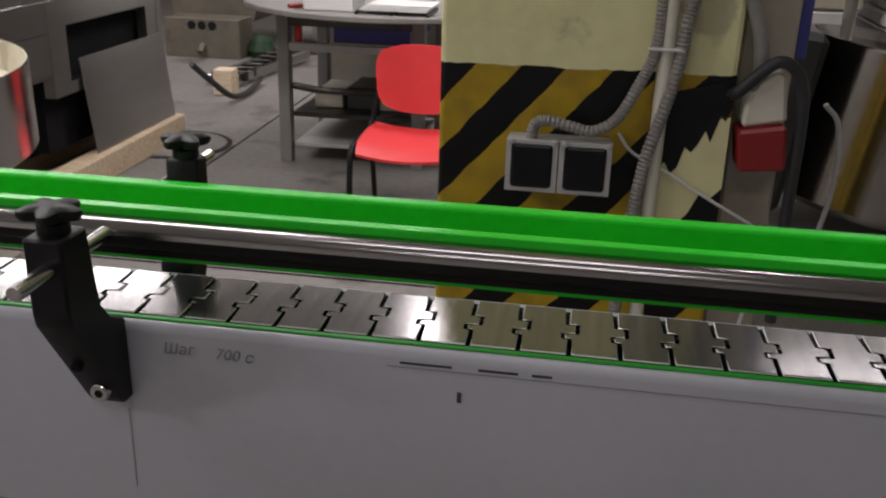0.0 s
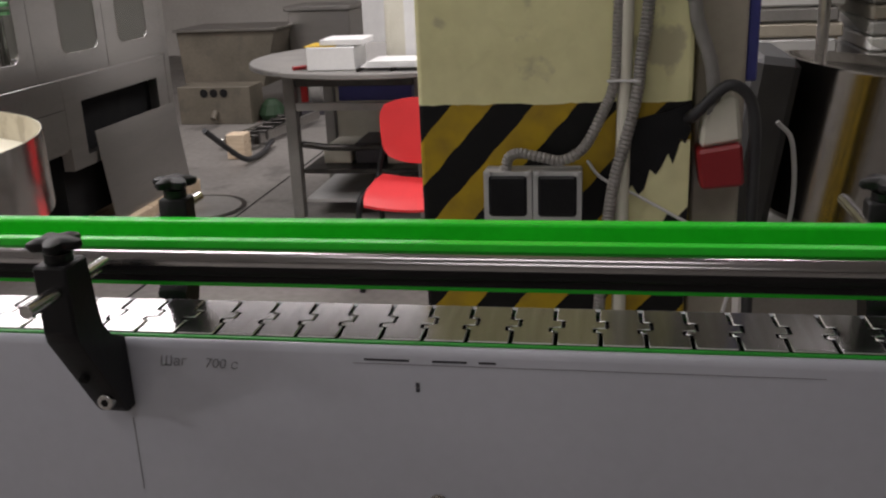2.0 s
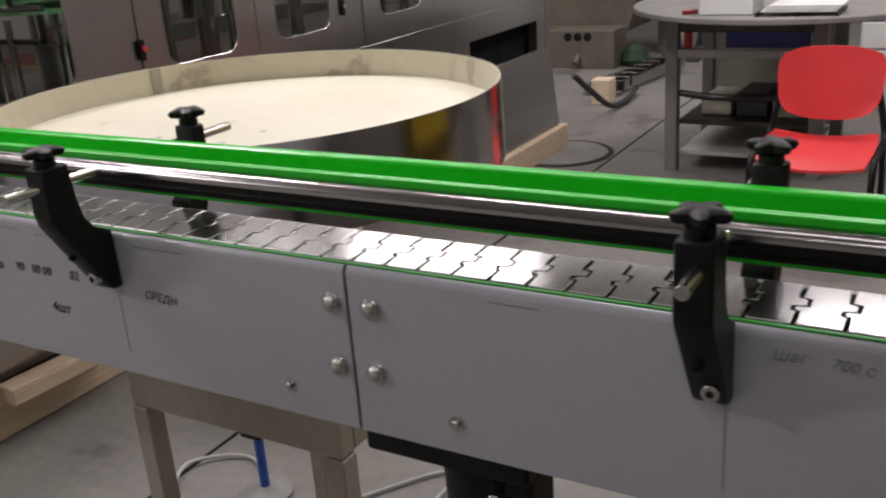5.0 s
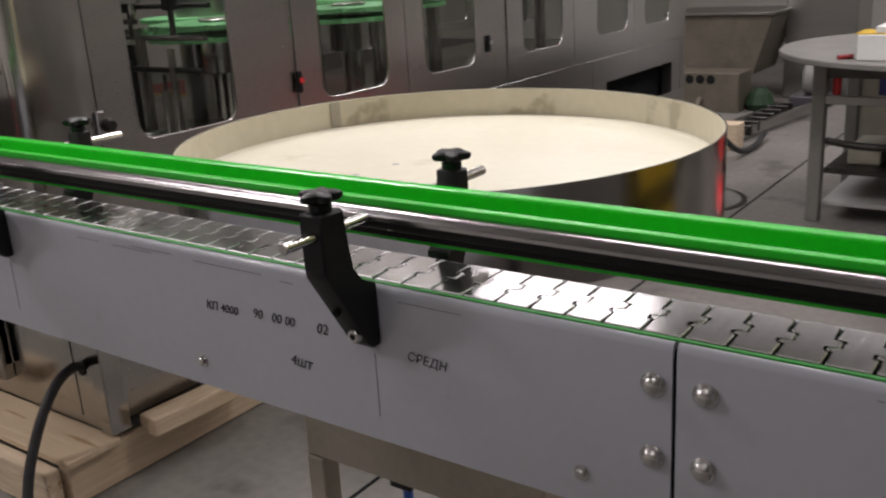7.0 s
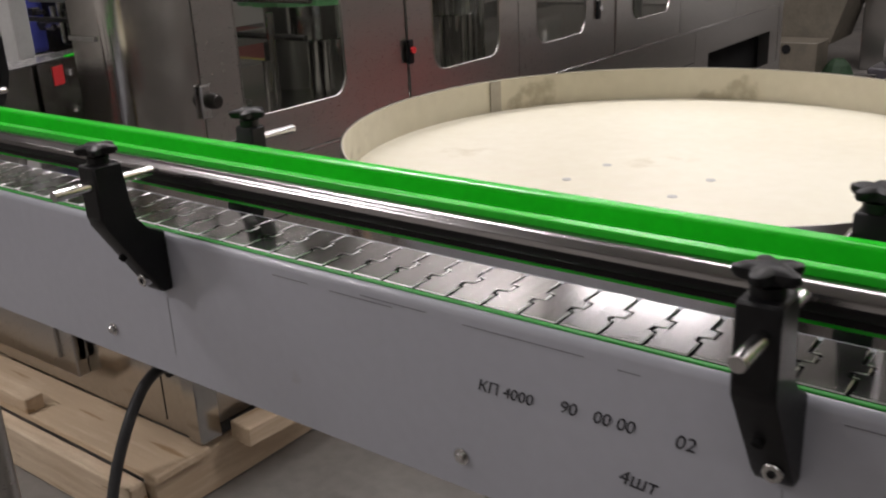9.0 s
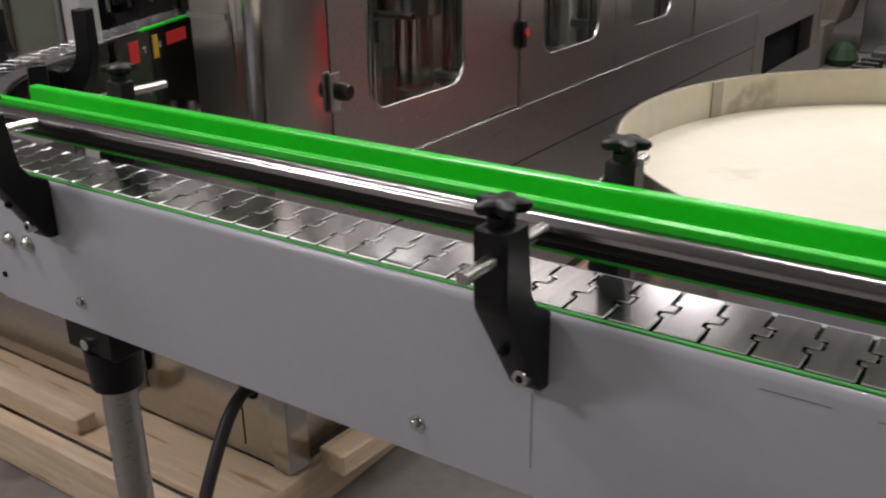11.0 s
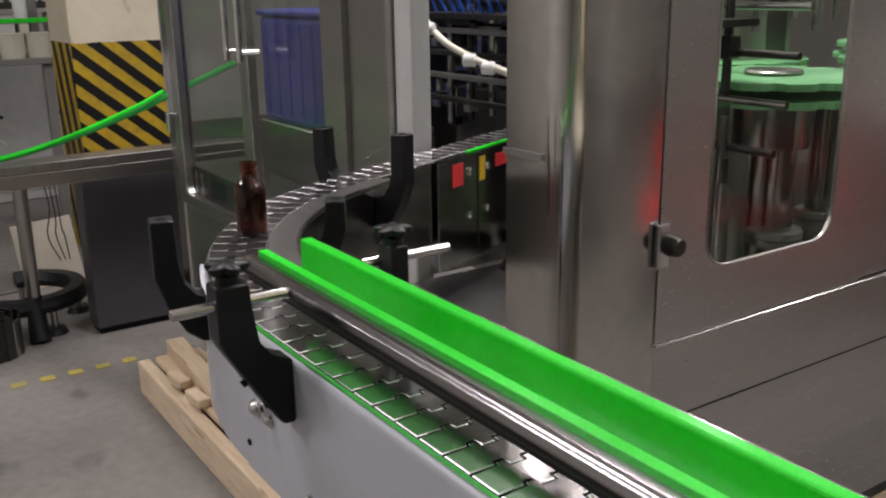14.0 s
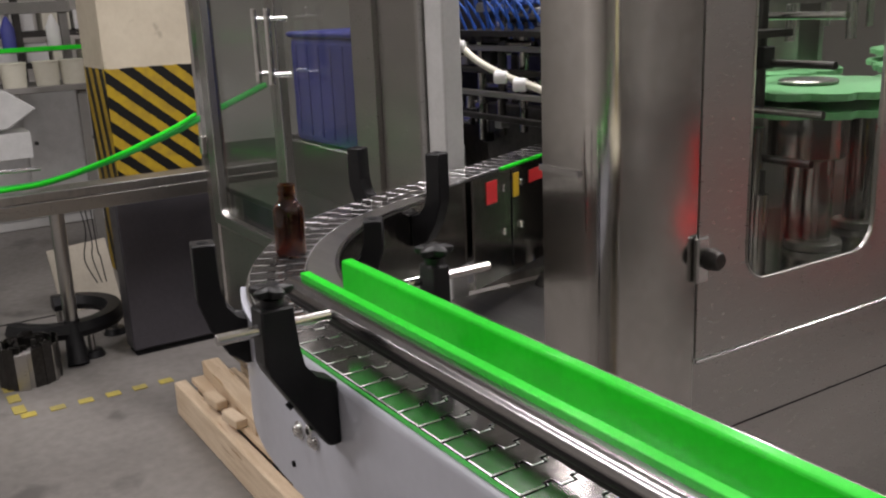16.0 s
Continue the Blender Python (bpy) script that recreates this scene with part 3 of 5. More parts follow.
for s, out, top in ((0.152, True, 1.32), (0.845, True, 1.322), (0.345, False, 1.29), (0.775, False, 1.335)):
    bend_bracket(s, out, top)

# supports
for x in (-1.71,):
    head = part("leg_head", B(x - 0.05, 0.02, 0.985, x + 0.05, 0.086, 1.045, 0.006), BLACK, conveyor, "black plastic leg clamp under the conveyor")
    part("leg_bolt", C((x, 0.02, 1.005), (x, 0.012, 1.005), 0.008, seg=12), ROD, head)
    part("leg_collar", C((x, YC, 0.93), (x, YC, 0.99), 0.034, 0.038, seg=20), BLACK, conveyor, "", True)
    part("leg", C((x, YC, 0.02), (x, YC, 0.95), 0.024, seg=20), STEEL, conveyor, "round steel conveyor leg", True)
    part("leg_foot", C((x, YC, 0.0), (x, YC, 0.02), 0.05, 0.035, seg=20), BLACK, conveyor)
part("motor_bracket", B(0.0, 0.004, 1.018, 0.19, 0.1, 1.044, 0.004), BLACK, conveyor, "black bracket under the side panel")
part("bracket_screw", C((0.045, 0.05, 1.004), (0.045, 0.05, 1.018), 0.007, seg=10), ROD, conveyor)
drive = part("motor_body", L([(0.0, -0.34), (0.03, -0.34), (0.034, -0.3), (0.036, -0.12), (0.045, -0.05), (0.047, 0.0), (0.0, 0.0)], (0.118, 0.055, 1.018), 28), BLACK, conveyor, "black tapered clamp socket under the conveyor", True)
part("motor_lug", B(0.15, 0.02, 0.955, 0.185, 0.08, 1.018, 0.006), BLACK, drive)
for z in (0.99, 0.955):
    part("motor_bolt", C((0.148, 0.02, z), (0.148, 0.008, z), 0.008, seg=12, bev=0.001), ROD, drive, "", True)
part("leg", C((0.118, 0.055, 0.02), (0.118, 0.055, 0.7), 0.024, seg=20), STEEL, conveyor, "round steel conveyor leg", True)
part("leg_foot", C((0.118, 0.055, 0.0), (0.118, 0.055, 0.02), 0.05, 0.03, seg=20), BLACK, conveyor)
part("leg", C((1.7, YC, 0.0), (1.7, YC, 1.045), 0.024, seg=20), STEEL, conveyor, "", True)

# ---- chain ----
chain = thing("conveyor_chain", (0, YC, 1.22), "worn stainless slat chain with interlocking hinged plates", "conveyor chain")
PITCH, HALF, GAP = 0.0381, 0.0405, 0.0019


def slat_mesh():
    p, h, g = PITCH, HALF, GAP
    # rear edge and front edge run alike, with a tongue in the middle third
    e = 0.0014
    edge = lambda s: [(0.0, -h), (0.0, -0.011 + s), (-0.009, -0.011 + s), (-0.009, 0.005 - s), (0.003, 0.005 - s), (0.003, 0.014 + s), (-0.003, 0.014 + s), (-0.003, h)]
    left = [(x + g, y) for x, y in edge(e)]
    right = [(x + p - g, y) for x, y in edge(-e)]
    poly = left + right[::-1]
    bm = bmesh.new()
    bot = [bm.verts.new((x, y, -0.0032)) for x, y in poly]
    top = [bm.verts.new((x, y, 0.0)) for x, y in poly]
    n = len(poly)
    for i in range(n):
        bm.faces.new((bot[i], bot[(i + 1) % n], top[(i + 1) % n], top[i]))
    # side walls near-black, so the shade between slats is in the colour
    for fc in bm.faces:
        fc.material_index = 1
    f = bm.faces.new(top)
    bev = bmesh.ops.bevel(bm, geom=list(f.edges), offset=0.0008, segments=1, affect="EDGES")
    # bevels take the paler steel, a highlight set by colour
    for fc in bev["faces"]:
        fc.material_index = 2
    bmesh.ops.recalc_face_normals(bm, faces=bm.faces[:])
    me = bpy.data.meshes.new("slat")
    bm.to_mesh(me)
    bm.free()
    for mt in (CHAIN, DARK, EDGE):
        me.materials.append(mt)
    return me


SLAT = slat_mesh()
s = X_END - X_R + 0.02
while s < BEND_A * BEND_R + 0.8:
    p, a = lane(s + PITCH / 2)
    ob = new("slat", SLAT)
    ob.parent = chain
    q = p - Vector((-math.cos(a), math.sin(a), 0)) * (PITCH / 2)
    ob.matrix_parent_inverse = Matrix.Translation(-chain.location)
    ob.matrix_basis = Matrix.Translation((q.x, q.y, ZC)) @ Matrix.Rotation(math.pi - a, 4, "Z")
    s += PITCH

# ---- bottle ----
bottle = thing("bottle", (0, 0, ZC), "empty amber glass medicine bottle standing on the chain", "bottle")
bx, by = lane(0.375, -0.012)[0].xy
bottle.location = (bx, by, ZC)
outer = [(0.0, 0.002), (0.019, 0.001), (0.0225, 0.003), (0.0238, 0.007), (0.0238, 0.068), (0.0225, 0.076), (0.018, 0.083), (0.0135, 0.088), (0.0125, 0.091), (0.0125, 0.096), (0.0142, 0.0975), (0.0142, 0.1005), (0.0125, 0.102), (0.0125, 0.106), (0.0138, 0.1075), (0.0138, 0.111), (0.0128, 0.112)]
inner = [(0.0098, 0.112), (0.0098, 0.092), (0.0115, 0.087), (0.016, 0.081), (0.0205, 0.074), (0.0216, 0.066), (0.0216, 0.008), (0.019, 0.0055), (0.0, 0.005)]
part("bottle_glass", L(outer + inner, (bx, by, ZC), 40), AMBER, bottle, "clear amber glass", True)

# ---- filling machine ----
MX = -1.94                     # its long front
machine = thing("filling_machine", (-2.6, 2.6, 0.15), "long stainless filling machine with windowed guard doors", "filling machine")
DOOR_Z0, DOOR_Z1, WIN_Z0, WIN_Z1 = 0.985, 2.05, 1.1, 1.86
part("lower_wall", B(MX - 0.02, 0.78, 0.62, MX, 3.7, DOOR_Z0 - 0.01, 0.002), STEEL, machine, "brushed stainless lower wall")
part("wall_seam", X([(0.79, 0.8245), (3.69, 0.8245), (3.69, 0.8275), (0.79, 0.8275)], "x", MX, MX + 0.0012), DARK, machine)
part("lower_ledge", B(MX, 0.79, DOOR_Z0 - 0.009, MX + 0.006, 4.88, DOOR_Z0 - 0.003, 0.001), ROD, machine)
part("base_wall", B(-2.19, 0.8, 0.2, -2.16, 3.7, 0.6), STEEL, machine, "stainless base panel")
part("underside", B(-2.66, 0.62, 0.6, MX - 0.021, 3.7, 0.618), STEEL, machine)
part("top_beam", B(MX - 0.05, 0.56, DOOR_Z1 + 0.005, MX, 4.8, 2.35, 0.003), STEEL, machine)
# rounded corner post at the end of the long front
cor = [(MX, 0.787), (MX + 0.0165, 0.6), (MX + 0.0125, 0.58), (MX - 0.002, 0.566), (MX - 0.025, 0.56), (-2.066, 0.56), (-2.066, 0.575), (MX - 0.05, 0.575), (MX - 0.036, 0.585), (MX - 0.03, 0.6), (MX - 0.03, 0.787)]
part("corner_post", X(cor, "z", 0.62, 2.35), MIRROR_STEEL, machine, "rounded stainless corner cladding", True)
part("corner_trim", X([(-2.068, 0.554), (-1.972, 0.554), (-1.972, 0.5598), (-2.068, 0.5598)], "z", 1.332, 1.342), ROD, machine)
DOORS = [(0.79, 1.398, [(0.91, 1.28)]), (1.556, 2.15, [(1.675, 2.035)]), (2.155, 2.82, [(2.27, 2.624)]), (2.88, 3.5, [(3.017, 3.386)]), (3.505, 4.2, [(3.76, 4.12)]), (4.205, 4.9, [(4.35, 4.7)])]
for y0, y1, wins in DOORS:
    holes = [round_rect(a, WIN_Z0, b, WIN_Z1, 0.055, 7) for a, b in wins]
    door = part("door", sheet((y0, DOOR_Z0, y1, DOOR_Z1), holes, "x", MX - 0.005, MX + 0.002), STEEL, machine, "brushed stainless guard door with rounded window")
    for a, b in wins:
        part("window_pane", X(round_rect(a - 0.01, WIN_Z0 - 0.01, b + 0.01, WIN_Z1 + 0.01, 0.06, 5), "x", MX - 0.011, MX - 0.007), PANE, door, "clear window pane").visible_shadow = False
        rim = bmesh.new()
        T([(MX + 0.002, p[0], p[1]) for p in round_rect(a, WIN_Z0, b, WIN_Z1, 0.055, 7)] + [(MX + 0.002, b, WIN_Z1 - 0.055)], 0.0025, 6, rim)
        part("window_rim", rim, STEEL, door, "", True)
for y in (1.401, 2.823):
    part("door_post", B(MX - 0.04, y, DOOR_Z0, MX - 0.004, y + 0.152 if y < 2 else y + 0.054, DOOR_Z1, 0.002), STEEL, machine)
part("far_post", B(MX - 0.04, 4.885, 0.2, MX + 0.003, 4.95, 2.35, 0.003), STEEL, machine)
# latch and hinges
latch = part("latch", B(MX + 0.002, 0.776, 1.125, MX + 0.014, 0.804, 1.205, 0.003), ROD, machine, "stainless quarter-turn door latch")
part("latch_knob", C((MX + 0.008, 0.806, 1.165), (MX + 0.036, 0.806, 1.165), 0.02, 0.017, 20, bev=0.004), STEEL_DARK, latch, "", True)
for y, z in ((1.555, 1.175), (2.715, 1.175), (1.555, 1.85)):
    hinge = part("hinge", B(MX + 0.002, y - 0.012, z - 0.035, MX + 0.014, y + 0.012, z + 0.035, 0.003), BLACK, machine, "black door hinge")
    part("hinge_cap", C((MX + 0.014, y + 0.004, z + 0.005), (MX + 0.02, y + 0.004, z + 0.005), 0.01, seg=14), RED if y < 2 else ROD, hinge, "red cap" if y < 2 else "")
# service opening
part("opening_frame", sheet((3.702, 0.5, 4.88, 0.974), [[(3.86, 0.56), (4.75, 0.56), (4.75, 0.848), (3.86, 0.848)]], "x", MX - 0.06, MX + 0.001), STEEL, machine)
# solid near-black block in place of the shaded hollow behind the frame
part("opening_dark", B(-2.9, 3.72, 0.2, -2.025, 4.88, 0.945), DARK, machine, "near-black block standing in for the shaded inside of the service opening")
part("foot_beam", B(-2.24, 0.82, 0.152, -2.17, 4.8, 0.198, 0.004), STEEL_DARK, machine)
# deck, rear wall and turning parts inside
part("deck", B(-3.3, 1.22, 0.95, MX - 0.03, 4.75, 0.97), MIRROR_STEEL, machine, "stainless machine deck")
part("rear_wall", sheet((1.42, 1.06, 4.8, 2.35), [round_rect(a, 1.12, b, 1.9, 0.05) for a, b in ((1.48, 1.8), (1.9, 2.7), (2.85, 3.6), (3.75, 4.6))], "x", -3.32, -3.3), STEEL, machine)
part("side_base", B(-4.35, 0.8, 0.172, -2.16, 0.815, 0.6), MIRROR_STEEL, machine, "stainless base cladding")
part("side_seam", B(-2.312, 0.7985, 0.2, -2.308, 0.8, 0.6), DARK, machine)
part("side_foot", B(-2.2, 0.785, 0.171, -2.14, 0.86, 0.6, 0.004), MIRROR_STEEL, machine, "stainless machine foot")
part("cable_hole", C((-2.27, 0.797, 0.37), (-2.27, 0.799, 0.37), 0.022, seg=16), DARK, machine)


def star_wheel(x, y, z, r, n, turn):
    bm = bmesh.new()
    outline = []
    for i in range(n * 10):
        a = 2 * math.pi * i / (n * 10)
        outline.append((x + (r - 0.024 * max(0, math.cos(n * a + turn)) ** 1.5) * math.cos(a), y + (r - 0.024 * max(0, math.cos(n * a + turn)) ** 1.5) * math.sin(a)))
    rings(bm, [[(u, v, z + h) for u, v in outline] for h in (0, 0.016)])
    rings(bm, [[(x + (u - x) * 0.97, y + (v - y) * 0.97, z + h) for u, v in outline] for h in (0.04, 0.056)])
    wheel = part("star_wheel", bm, PALE_GREEN, machine, "pale green plastic star wheel")
    part("hub", C((x, y, 0.97), (x, y, z + 0.06), 0.045, seg=24), MIRROR_STEEL, wheel, "steel hub shaft", True)
    part("hub_housing", C((x, y, z - 0.12), (x, y, z - 0.001), 0.1, seg=28, bev=0.006), MIRROR_STEEL, wheel, "round steel drive housing under the wheel", True)
    part("hub_cap", C((x, y, z + 0.057), (x, y, z + 0.068), 0.07, seg=28, bev=0.004), STEEL, wheel, "", True)
    for k in range(4):
        a = turn + k * math.pi / 2
        part("spacer", C((x + 0.08 * math.cos(a), y + 0.08 * math.sin(a), z + 0.016), (x + 0.08 * math.cos(a), y + 0.08 * math.sin(a), z + 0.04), 0.01, seg=10), ROD, wheel)


for k, (x, y, r, n) in enumerate([(-2.34, 1.6, 0.25, 14), (-2.76, 1.9, 0.26, 16), (-2.34, 2.3, 0.25, 14), (-2.7, 2.95, 0.32, 20), (-2.34, 3.6, 0.25, 14)]):
    star_wheel(x, y, 1.315, r, n, k * 0.7)
for k, (x, y, r) in enumerate([(-2.22, 1.28, 0.012), (-2.1, 1.147, 0.014), (-2.3, 1.6, 0.04), (-2.2, 1.86, 0.03), (-2.36, 1.86, 0.034), (-2.2, 1.95, 0.014), (-2.3, 2.42, 0.03), (-2.18, 2.5, 0.014), (-2.5, 3.1, 0.035), (-2.2, 3.2, 0.016), (-2.3, 3.8, 0.03), (-2.62, 1.45, 0.035)]):
    tall = 1.2 if k == 1 else (1.31 if k % 2 == 0 else 1.36)
    post = part("inner_post", C((x, y, 0.97), (x, y, tall), r, seg=18), MIRROR_STEEL, machine, "polished steel column on the deck", True)
    part("post_foot", C((x, y, 0.97), (x, y, 0.99), r * 1.7, seg=18, bev=0.002), STEEL_H, post, "", True)
    if k == 1:
        part("post_tip", C((x, y, 1.2), (x, y, 1.25), 0.006, seg=10), STEEL_DARK, post)
# filling heads with hoses
carousel = part("carousel_ring", L([(0.42, 0.0), (0.46, 0.0), (0.46, 0.06), (0.42, 0.06)], (-2.75, 1.9, 1.56), 40, close=True), STEEL_H, machine, "steel carousel ring", True)
for k in range(18):
    a = 2 * math.pi * k / 18
    x, y = -2.75 + 0.44 * math.cos(a), 1.9 + 0.44 * math.sin(a)
    head = part("filling_head", C((x, y, 1.47), (x, y, 1.66), 0.013, seg=12), ROD, machine, "steel filling valve", True)
    part("collar", B(x - 0.022, y - 0.022, 1.6, x + 0.022, y + 0.022, 1.64, 0.003), BLACK if k % 2 else GREY_PL, head)
    part("air_hose", T(smooth_path([(x, y, 1.66), (x + 0.04 * math.cos(a), y + 0.04 * math.sin(a), 1.75), (x - 0.12 * math.cos(a), y - 0.12 * math.sin(a), 1.8), (x - 0.22 * math.cos(a), y - 0.22 * math.sin(a), 1.72)], 6), 0.004, 6), BLUE_ROD, head, "blue air hose", True)
part("carousel_core", C((-2.75, 1.9, 0.97), (-2.75, 1.9, 1.95), 0.12, seg=28), STEEL, machine, "", True)
part("upper_plate", B(-3.25, 1.15, 1.5, -2.2, 1.35, 1.515), STEEL_DARK, machine, "dark inner guard")
part("valve_strip", B(-2.8, 1.14, 1.45, -2.5, 1.16, 1.468, 0.003), BLUE, machine, "blue valve strip")
# dark sheet added to keep the background beyond the entry dim
part("back_guard", B(-3.86, 1.44, 0.975, -3.08, 1.45, 1.9), STEEL_DARK, machine, "added dark sheet behind the mechanics, in place of shade")
# dim mechanics behind the chain's entry
part("entry_block", B(-3.2, 1.25, 0.972, -2.55, 1.3, 1.3, 0.004), STEEL_DARK, machine, "dark oily drive housing")
for k in range(7):
    part("entry_rod", C((-3.15 + 0.1 * k, 1.2, 1.2 + 0.02 * (k % 3)), (-3.15 + 0.1 * k, 1.2, 1.5), 0.011, seg=10), STEEL_DARK if k % 2 else MIRROR_STEEL, machine, "", True)
for k in range(4):
    part("entry_bar", B(-3.2, 1.1 + 0.02 * k, 1.28 + 0.06 * k, -2.2, 1.118 + 0.02 * k, 1.295 + 0.06 * k, 0.002), STEEL_DARK if k % 2 == 0 else STEEL_H, machine)
part("white_hose", T(smooth_path([(-3.0, 1.0, 1.66), (-3.02, 1.0, 1.56), (-2.97, 1.0, 1.5), (-2.88, 1.0, 1.45), (-2.75, 1.0, 1.415), (-2.64, 1.0, 1.395), (-2.53, 1.0, 1.375), (-2.3, 1.02, 1.36)], 10), 0.009, 10), IVORY, machine, "translucent white hose", True)
for p in ((-3.02, 0.99, 1.54), (-2.94, 0.985, 1.485), (-2.76, 0.985, 1.415), (-2.69, 0.99, 1.4)):
    part("hose_clamp", C((p[0] - 0.012, p[1] - 0.01, p[2]), (p[0] + 0.012, p[1] + 0.012, p[2]), 0.016, seg=14, bev=0.003), WHITE_PL, machine, "", True)
for k in range(7):
    part("air_hose", T(smooth_path([(-3.2 + 0.05 * k, 1.28, 1.46), (-3.17 + 0.05 * k, 1.24, 1.56), (-3.08 + 0.05 * k, 1.22, 1.6), (-2.98 + 0.05 * k, 1.26, 1.58)], 6), 0.004, 6), BLUE_ROD, machine, "", True)
part("valve_block", B(-3.2, 1.2, 1.42, -3.1, 1.26, 1.5, 0.004), BLACK, machine)
rng = random.Random(7)
for k in range(16):
    x, y = -3.25 + 0.065 * k, 1.24 + rng.random() * 0.12
    z0, z1 = 1.3 + rng.random() * 0.15, 1.52 + rng.random() * 0.25
    stem = part("valve_stem", C((x, y, z0), (x, y, z1), 0.007 + 0.006 * rng.random(), seg=10), MIRROR_STEEL if k % 3 else STEEL_DARK, machine, "", True)
    part("valve_body", B(x - 0.02, y - 0.02, z0 + 0.08, x + 0.02, y + 0.02, z0 + 0.13, 0.003), (BLACK, GREY_PL, STEEL_H)[k % 3], stem)
for k in range(5):
    part("cross_tube", C((-3.3, 1.3 + 0.03 * k, 1.24 + 0.1 * k), (-2.1, 1.3 + 0.03 * k, 1.24 + 0.1 * k), 0.009, seg=10), MIRROR_STEEL if k % 2 else STEEL_DARK, machine, "", True)

# small valves, elbows and pipes crowding the entry
for k in range(34):
    x, y, z = -3.62 + 0.78 * rng.random(), 1.16 + 0.24 * rng.random(), 1.2 + 0.42 * rng.random()
    dx, dz = (0.05 + 0.08 * rng.random(), 0.0) if k % 2 else (0.0, 0.05 + 0.12 * rng.random())
    pipe = part("valve_pipe", C((x, y, z), (x + dx, y, z + dz), 0.006 + 0.008 * rng.random(), seg=10), (MIRROR_STEEL, STEEL_DARK, ROD)[k % 3], machine, "", True)
    part("fitting", B(x - 0.016, y - 0.016, z - 0.012, x + 0.016, y + 0.016, z + 0.014, 0.003), (BLACK, STEEL_DARK, STEEL_H, BLACK)[k % 4], pipe)
for k in range(9):
    x = -3.3 + 0.045 * k
    part("air_hose", T(smooth_path([(x, 1.2, 1.5), (x + 0.01, 1.16, 1.58), (x + 0.06, 1.13, 1.62 + 0.01 * (k % 3)), (x + 0.11, 1.16, 1.59), (x + 0.13, 1.2, 1.52)], 6), 0.004, 6), BLUE_ROD, machine, "blue air hose", True)

# ---- infeed conveyor panel inside the machine, with stickers ----
infeed = thing("infeed_side", (-2.5, 0.75, 1.05), "mirror-like stainless side plate under the chain", "machine panel")
d = Vector((-math.cos(BEND_A), math.sin(BEND_A), 0))
nrm = Vector((d.y, -d.x, 0))
o = lane(BEND_A * BEND_R + 0.28, -0.0535)[0]


def slab(u0, u1, z0, z1, w0, w1):
    bm = B(u0, w0, z0, u1, w1, z1)
    m = Matrix.Translation(o) @ Matrix.Rotation(math.atan2(d.y, d.x), 4, "Z")
    bmesh.ops.transform(bm, matrix=m, verts=bm.verts[:])
    return bm


part("side_plate", slab(0.0, 0.72, 0.985, 1.229, -0.006, -0.002), MIRROR_STEEL, infeed)
part("wear_strip", slab(0.13, 0.6, 1.231, 1.236, -0.006, 0.004), GREEN, infeed, "green plastic wear strip")
part("plate_seam", slab(0.165, 0.168, 1.0, 1.225, -0.0075, -0.006), DARK, infeed)
part("red_sticker", slab(0.055, 0.1, 1.165, 1.215, -0.0075, -0.006), RED, infeed, "red warning sticker")
part("red_sticker", slab(0.25, 0.36, 1.18, 1.21, -0.0075, -0.006), RED, infeed, "red warning sticker")
part("yellow_sticker", slab(0.175, 0.2, 1.16, 1.215, -0.0075, -0.006), YELLOW, infeed, "yellow warning sticker")
for u in (0.13, 0.21):
    for z in (1.19, 1.09):
        bm = bmesh.new()
        c = o + d * u - nrm * 0.0
        C(c + nrm * 0.006 + Vector((0, 0, z)), c + nrm * 0.012 + Vector((0, 0, z)), 0.009, seg=14, bm=bm, bev=0.002)
        part("bolt", bm, ROD, infeed, "", True)
leg_p = o + d * 0.3 + nrm * 0.03
part("leg", C((leg_p.x, leg_p.y, 0.95), (leg_p.x, leg_p.y, 1.03), 0.012, seg=14), ROD, infeed, "", True)
part("leg_foot", C((leg_p.x, leg_p.y, 0.92), (leg_p.x, leg_p.y, 0.95), 0.035, 0.02, 18), STEEL_DARK, infeed, "", True)
part("lower_deck", B(-2.66, 0.66, 0.9, -2.0, 1.2, 0.918), STEEL_H, infeed, "stainless lower deck")

# ---- glazed cabinet beside the machine ----
GY = 0.75
cab = thing("glazed_cabinet", (-3.6, GY, 0.15), "stainless guard cabinet with clear glazed doors and bar handles", "machine cabinet")
CX0, CX1 = -4.38, -2.68
part("corner_post", B(-2.944, GY, 0.3, -2.76, GY + 0.06, 2.2, 0.004), STEEL, cab, "brushed stainless corner post")
part("white_post", B(-2.757, GY + 0.02, 0.3, CX1, GY + 0.07, 2.2, 0.004), GREY_PL, cab, "pale grey painted inner post")
part("edge_post", B(CX0, GY, 0.3, CX0 + 0.09, GY + 0.06, 2.2, 0.008), MIRROR_STEEL, cab, "rounded stainless edge post")
part("top_rail", B(CX0, GY, 2.2, CX1, GY + 0.06, 2.3, 0.004), STEEL, cab)
part("base_panel", B(CX0, GY + 0.01, 0.25, CX1, GY + 0.05, 0.8, 0.004), STEEL, cab, "stainless base panel")
